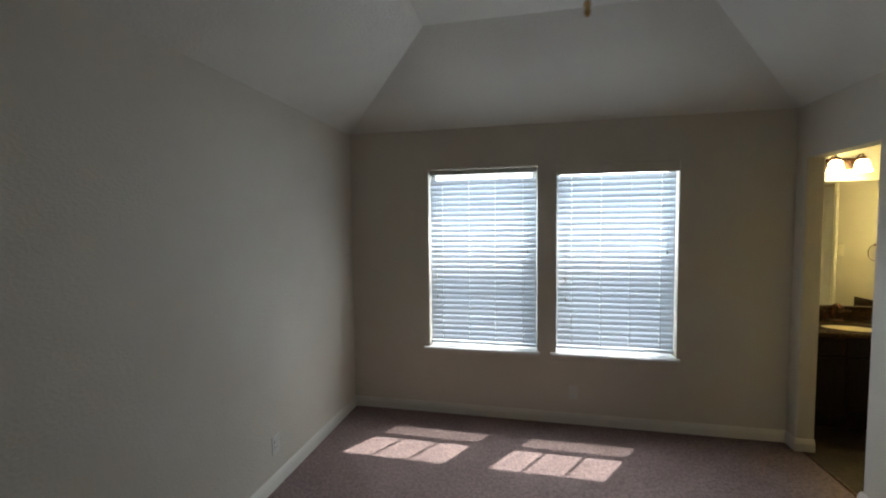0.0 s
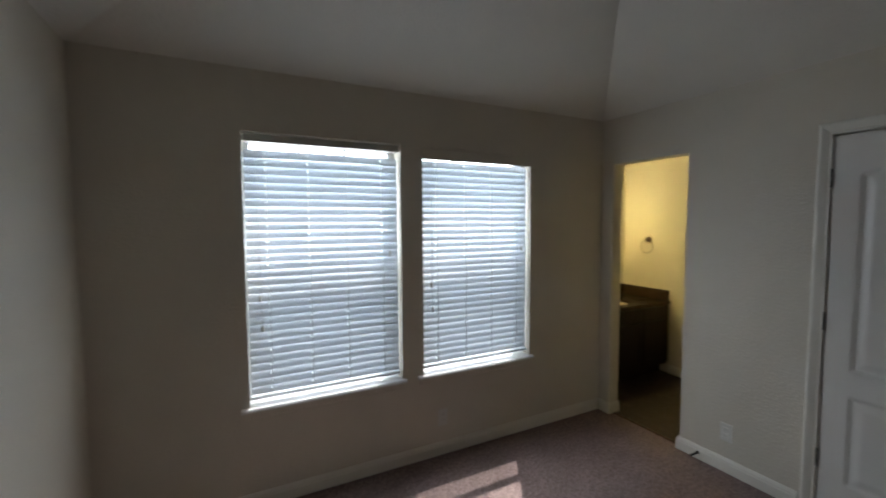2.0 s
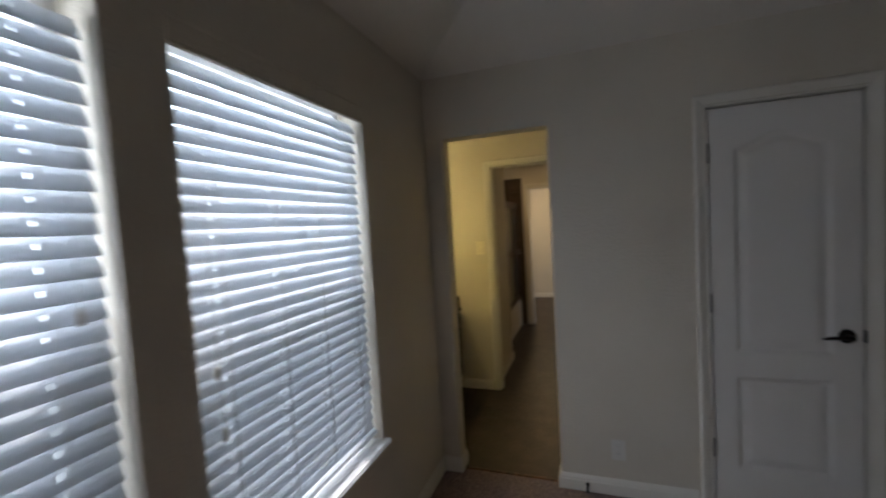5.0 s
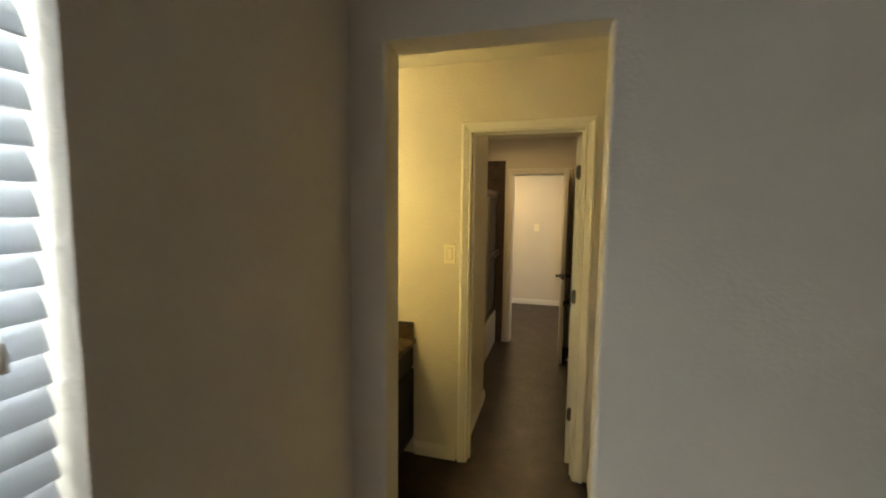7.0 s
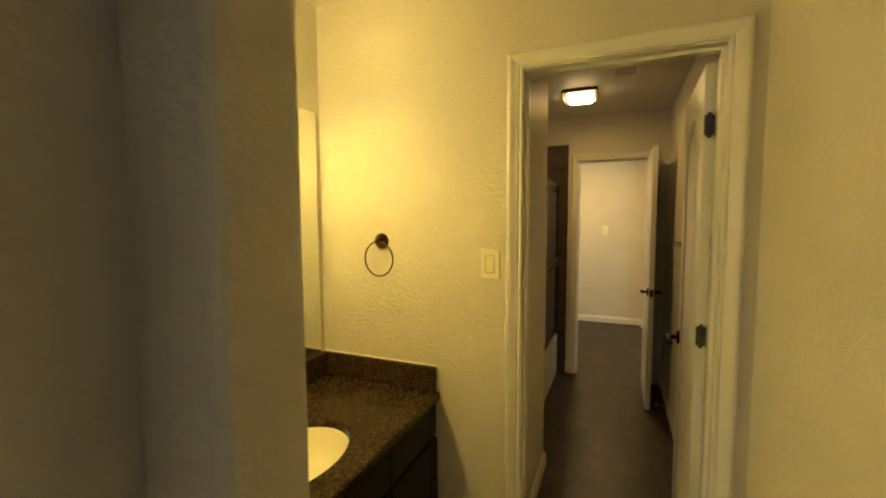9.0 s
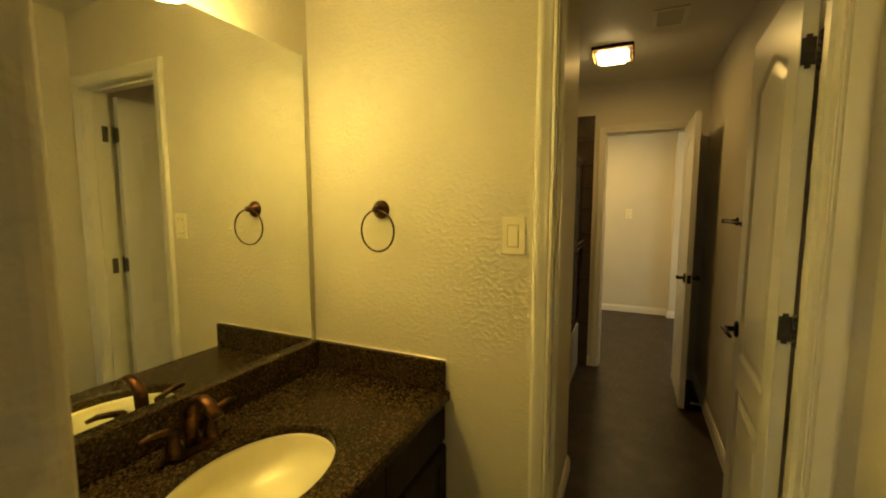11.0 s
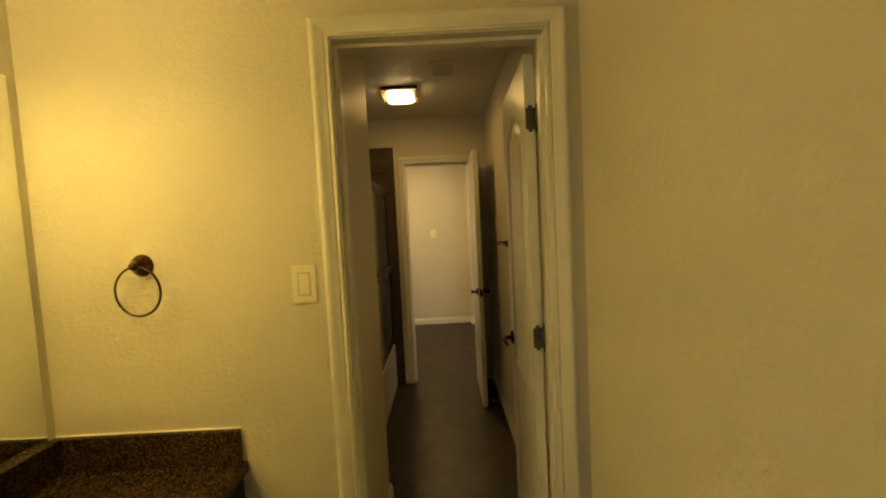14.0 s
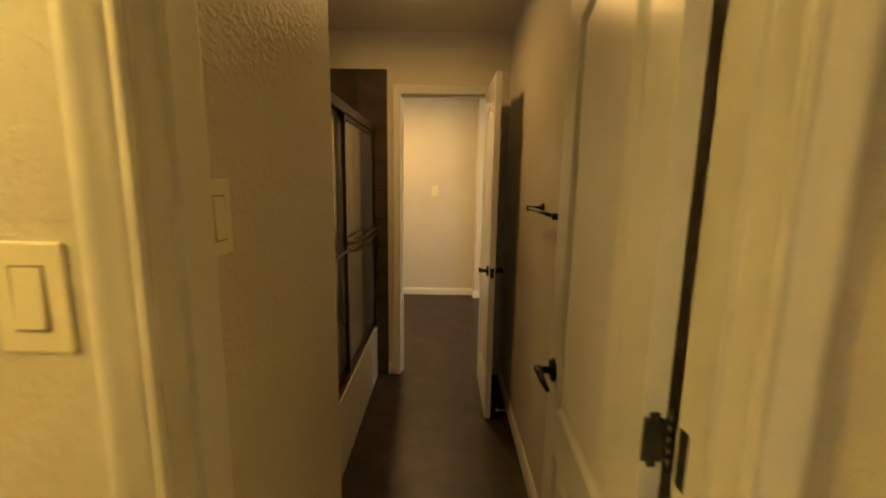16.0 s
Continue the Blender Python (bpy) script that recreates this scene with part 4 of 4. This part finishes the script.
sw = build_switch(pose(XV, 3.567, 1.330, 0, 0, -90), "ivory rocker light switch beside the tub room doorway")
sw2 = copy_thing(sw, pose(3.118, SY, 1.395))
tagged(sw2, "ivory rocker light switch inside the tub room")
sw3 = copy_thing(sw, pose(FX, 3.268, 1.327, 0, 0, -90))
tagged(sw3, "ivory rocker light switch on the far wall")


def build_vent(name, m, wx, wy, n, label):
    v = thing(name, label, "vent", m)
    bm = bmesh.new()
    for b in ((-wx, wx, -wy, -wy + 0.022), (-wx, wx, wy - 0.022, wy), (-wx, -wx + 0.022, -wy + 0.022, wy - 0.022), (wx - 0.022, wx, -wy + 0.022, wy - 0.022)):
        soft_box(bm, b[0], b[1], b[2], b[3], -0.008, -0.0005, 0.002)
    part("frame", bm, TRIM, v)
    bm = bmesh.new()
    box(bm, -wx + 0.022, wx - 0.022, -wy + 0.022, wy - 0.022, -0.0012, -0.0006)
    part("backing", bm, BLACK, v)
    for i in range(n):
        bm = bmesh.new()
        x = -wx + 0.022 + (2 * wx - 0.044) * (i + 0.5) / n
        prism(bm, [(-0.006, -0.0015), (0.006, -0.0065), (0.006, -0.0055), (-0.006, -0.0005)], (x, -wy + 0.022, 0), (x, wy - 0.022, 0), (1, 0, 0))
        part("slat", bm, TRIM, v)
    return v


build_vent("ceiling_vent", pose(2.47, 3.06, HV), 0.075, 0.13, 7, "white ceiling register over the vanity")
build_vent("exhaust_vent", pose(4.255, 3.085, HB), 0.12, 0.085, 8, "white exhaust vent grille in the tub room ceiling")

# ---- tub room ----
cl = thing("ceiling_light", "square flush ceiling light with lit glass and scrolled rim", "ceiling light", pose(4.655, 3.385, HB))
bm = bmesh.new()
soft_box(bm, -0.125, 0.125, -0.125, 0.125, -0.022, -0.0005, 0.006)
part("base", bm, COPPER, cl)
bm = bmesh.new()
for sx in (-1, 1):
    for k in range(7):
        u = -0.105 + k * 0.035
        ring(bm, (u, sx * 0.118, -0.034), (1, 0, 0), (0, 0, 1), 0.013, 0.003, 14, 6)
        ring(bm, (sx * 0.118, u, -0.034), (0, 1, 0), (0, 0, 1), 0.013, 0.003, 14, 6)
part("rim", bm, BRASS, cl, "pierced brass rim")
bm = bmesh.new()
t = bmesh.new()
box(t, -0.100, 0.100, -0.100, 0.100, -0.066, -0.022)
for v in t.verts:
    if v.co.z < -0.04:
        v.co.x *= 0.90
        v.co.y *= 0.90
bmesh.ops.bevel(t, geom=t.edges[:], offset=0.014, segments=3, affect="EDGES")
merge(bm, t)
part("glass", bm, LENS, cl, "lit frosted glass")
lamp = new("ceiling_bulb", bpy.data.lights.new("ceiling_bulb", "AREA"))
lamp.data.shape, lamp.data.size = "SQUARE", 0.16
lamp.matrix_world = pose(4.655, 3.385, HB - 0.070)
lamp.data.energy, lamp.data.color = CEILBULB, (1.0, 0.62, 0.20)

# unseen copy of the fixture, assumed from the end room's warm lit wall
unseen_end_light = copy_thing(cl, pose(6.65, 3.55, HB))
lamp = new("unseen_end_room_bulb", bpy.data.lights.new("unseen_end_room_bulb", "AREA"))
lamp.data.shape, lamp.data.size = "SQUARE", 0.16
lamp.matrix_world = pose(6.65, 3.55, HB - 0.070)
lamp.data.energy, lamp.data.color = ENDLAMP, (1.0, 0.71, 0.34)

TBY = 3.625                       # front of the tub
tub = thing("bathtub", "off-white alcove bathtub with a plain apron", "bathtub")
bm = bmesh.new()
TZ = 0.40
x0, x1, y0, y1 = SX + 0.03, TX - 0.012, TBY, TY1 - 0.012
soft_box(bm, x0, x1, y0, y0 + 0.02, -0.004, TZ - 0.02, 0.004)
part("apron", bm, TUBM, tub)
bm = bmesh.new()
M_ = 48


def tub_loop(inset, z, pw):
    cx, cy, hx, hy = (x0 + x1) / 2, (y0 + y1) / 2, (x1 - x0) / 2 - inset, (y1 - y0) / 2 - inset
    out = []
    for k in range(M_):
        a = 2 * math.pi * (k + 0.5) / M_
        c, s = math.cos(a), math.sin(a)
        r = 1 / (abs(c) ** pw + abs(s) ** pw) ** (1 / pw)
        out.append(bm.verts.new((cx + hx * c * r, cy + hy * s * r, z)))
    return out


tl = [tub_loop(0, TZ - 0.025, 40), tub_loop(0.0, TZ - 0.006, 40), tub_loop(0.008, TZ, 40), tub_loop(0.075, TZ, 7), tub_loop(0.085, TZ - 0.01, 6), tub_loop(0.11, 0.15, 5), tub_loop(0.17, 0.08, 4), tub_loop(0.3, 0.07, 3)]
for p, q in zip(tl, tl[1:]):
    for k in range(M_):
        f = bm.faces.new((p[k], p[(k + 1) % M_], q[(k + 1) % M_], q[k]))
        f.smooth = True
bm.faces.new(tl[-1])
part("rim_and_well", bm, TUBM, tub, smooth=40)

sd = thing("shower_door", "bronze-framed sliding glass tub doors with towel bars", "shower door")
gx0, gx1 = SX + 0.02, TX - 0.022
for nm, z0, z1 in (("top_rail", 1.775, 1.825), ("bottom_track", TZ + 0.001, TZ + 0.030)):
    bm = bmesh.new()
    soft_box(bm, gx0, gx1, TBY + 0.005, TBY + 0.060, z0, z1, 0.004)
    part(nm, bm, BRONZE, sd)
for x in (gx0, gx1 - 0.025):
    bm = bmesh.new()
    soft_box(bm, x, x + 0.025, TBY + 0.008, TBY + 0.056, TZ + 0.030, 1.775, 0.003)
    part("side_jamb", bm, BRONZE, sd)
mid = (gx0 + gx1) / 2
for i, (p0, p1, yy) in enumerate(((gx0 + 0.028, mid + 0.04, TBY + 0.042), (mid - 0.04, gx1 - 0.028, TBY + 0.020))):
    bm = bmesh.new()
    for b in ((p0, p0 + 0.022, TZ + 0.034, 1.772), (p1 - 0.022, p1, TZ + 0.034, 1.772), (p0 + 0.022, p1 - 0.022, TZ + 0.034, TZ + 0.058), (p0 + 0.022, p1 - 0.022, 1.748, 1.772)):
        box(bm, b[0], b[1], yy - 0.007, yy + 0.007, b[2], b[3])
    pf = part("sliding_panel", bm, BRONZE, sd)
    bm = bmesh.new()
    box(bm, p0 + 0.022, p1 - 0.022, yy - 0.0025, yy + 0.0025, TZ + 0.058, 1.748)
    part("glass", bm, SHOWER, pf, "pebbled shower glass")
    ybar = yy - 0.045 if i else yy - 0.060
    bm = bmesh.new()
    for z in ((1.090, 1.135) if i else (1.115,)):
        tube(bm, [(p0 + 0.012, ybar, z), (p1 - 0.012, ybar, z)], 0.007, 10)
        for x in (p0 + 0.012, p1 - 0.012):
            tube(bm, [(x, ybar, z), (x, yy - 0.006, z)], 0.006, 8)
    part("towel_bar", bm, BRONZE, pf)

tb = thing("towel_bar", "dark bronze towel bar on the tub room wall", "towel bar", pose(4.30, TY0, 1.345))
for x in (0.0, -0.44):
    bm = bmesh.new()
    lathe(bm, [(0.0, 0.0), (0.024, 0.0), (0.024, 0.004), (0.014, 0.012), (0.009, 0.03), (0.011, 0.06), (0.012, 0.072), (0.0, 0.074)], Matrix.Translation((x, 0, 0)) @ Matrix.Rotation(radians(-90), 4, "X"), 20)
    part("bracket", bm, DARKM, tb)
bm = bmesh.new()
tube(bm, [(-0.455, 0.062, 0), (0.015, 0.062, 0)], 0.0075, 12)
part("bar", bm, DARKM, tb)

sp_ = thing("door_stop", "white spring door stop on the tub room baseboard", "door stop", pose(4.87, TY0 + 0.0145, 0.05))
bm = bmesh.new()
tube(bm, [(0, 0, 0), (0, 0.005, 0)], [0.011, 0.009], 12)
part("mount", bm, STEEL, sp_)
bm = bmesh.new()
tube(bm, [(0, 0.005, 0), (0, 0.065, 0)], 0.005, 10)
part("spring", bm, STEEL, sp_)
bm = bmesh.new()
tube(bm, [(0, 0.064, 0), (0, 0.076, 0)], [0.009, 0.008], 12)
part("tip", bm, PLATEW, sp_)

# threshold strip between carpet and vinyl
bm = bmesh.new()
prism(bm, [(-0.016, 0.0005), (0.016, -0.0035), (0.014, 0.001), (0.0, 0.004), (-0.014, 0.003)], (1.640, OY0 + 0.016, 0), (1.640, OY1 - 0.016, 0), (1, 0, 0))
structure("threshold_strip", bm, BRONZE, "thin bronze strip between carpet and vinyl")

# ---- tiles round the tub, piece by piece ----
def tile_field(name, origin, u, v, out, nu, nv, su, sv):
    bm = bmesh.new()
    o, u, v, out = (Vector(a) for a in (origin, u, v, out))
    a = [o, o + u * nu * su, o + u * nu * su + v * nv * sv, o + v * nv * sv]
    lo_ = [bm.verts.new(p + out * 0.0005) for p in a]
    hi_ = [bm.verts.new(p + out * 0.006) for p in a]
    bm.faces.new(lo_)
    bm.faces.new(hi_)
    for i in range(4):
        bm.faces.new((lo_[i], lo_[(i + 1) % 4], hi_[(i + 1) % 4], hi_[i]))
    base = structure(name, bm, GROUT, "dark brown ceramic tile surround")
    t = bmesh.new()
    g = 0.0015
    q = [(g, g), (su - g, g), (su - g, sv - g), (g, sv - g)]
    b_ = [t.verts.new(u * x + v * y) for x, y in q]
    c_ = [t.verts.new(u * (x + (0.0015 if x < su / 2 else -0.0015)) + v * (y + (0.0015 if y < sv / 2 else -0.0015)) + out * 0.004) for x, y in q]
    t.faces.new(c_)
    for i in range(4):
        t.faces.new((b_[i], b_[(i + 1) % 4], c_[(i + 1) % 4], c_[i]))
    bmesh.ops.recalc_face_normals(t, faces=t.faces[:])
    me = bpy.data.meshes.new("tile")
    t.to_mesh(me)
    t.free()
    me.materials.append(TILE)
    for i in range(nu):
        for j in range(nv):
            ob = new("tile", me)
            ob.location = o + u * i * su + v * j * sv + out * 0.006
            ob.parent = base
    return base


tile_field("tile_surround_east", (TX, 3.545, 0.0), (0, 1, 0), (0, 0, 1), (-1, 0, 0), 4, 11, 0.2, 0.1995)
tile_field("tile_surround_north", (SX, TY1, 0.39), (1, 0, 0), (0, 0, 1), (0, -1, 0), 8, 9, 0.205, 0.2)
tile_field("tile_surround_west", (SX, 3.605, 0.0), (0, 1, 0), (0, 0, 1), (1, 0, 0), 4, 11, 0.1885, 0.1995)
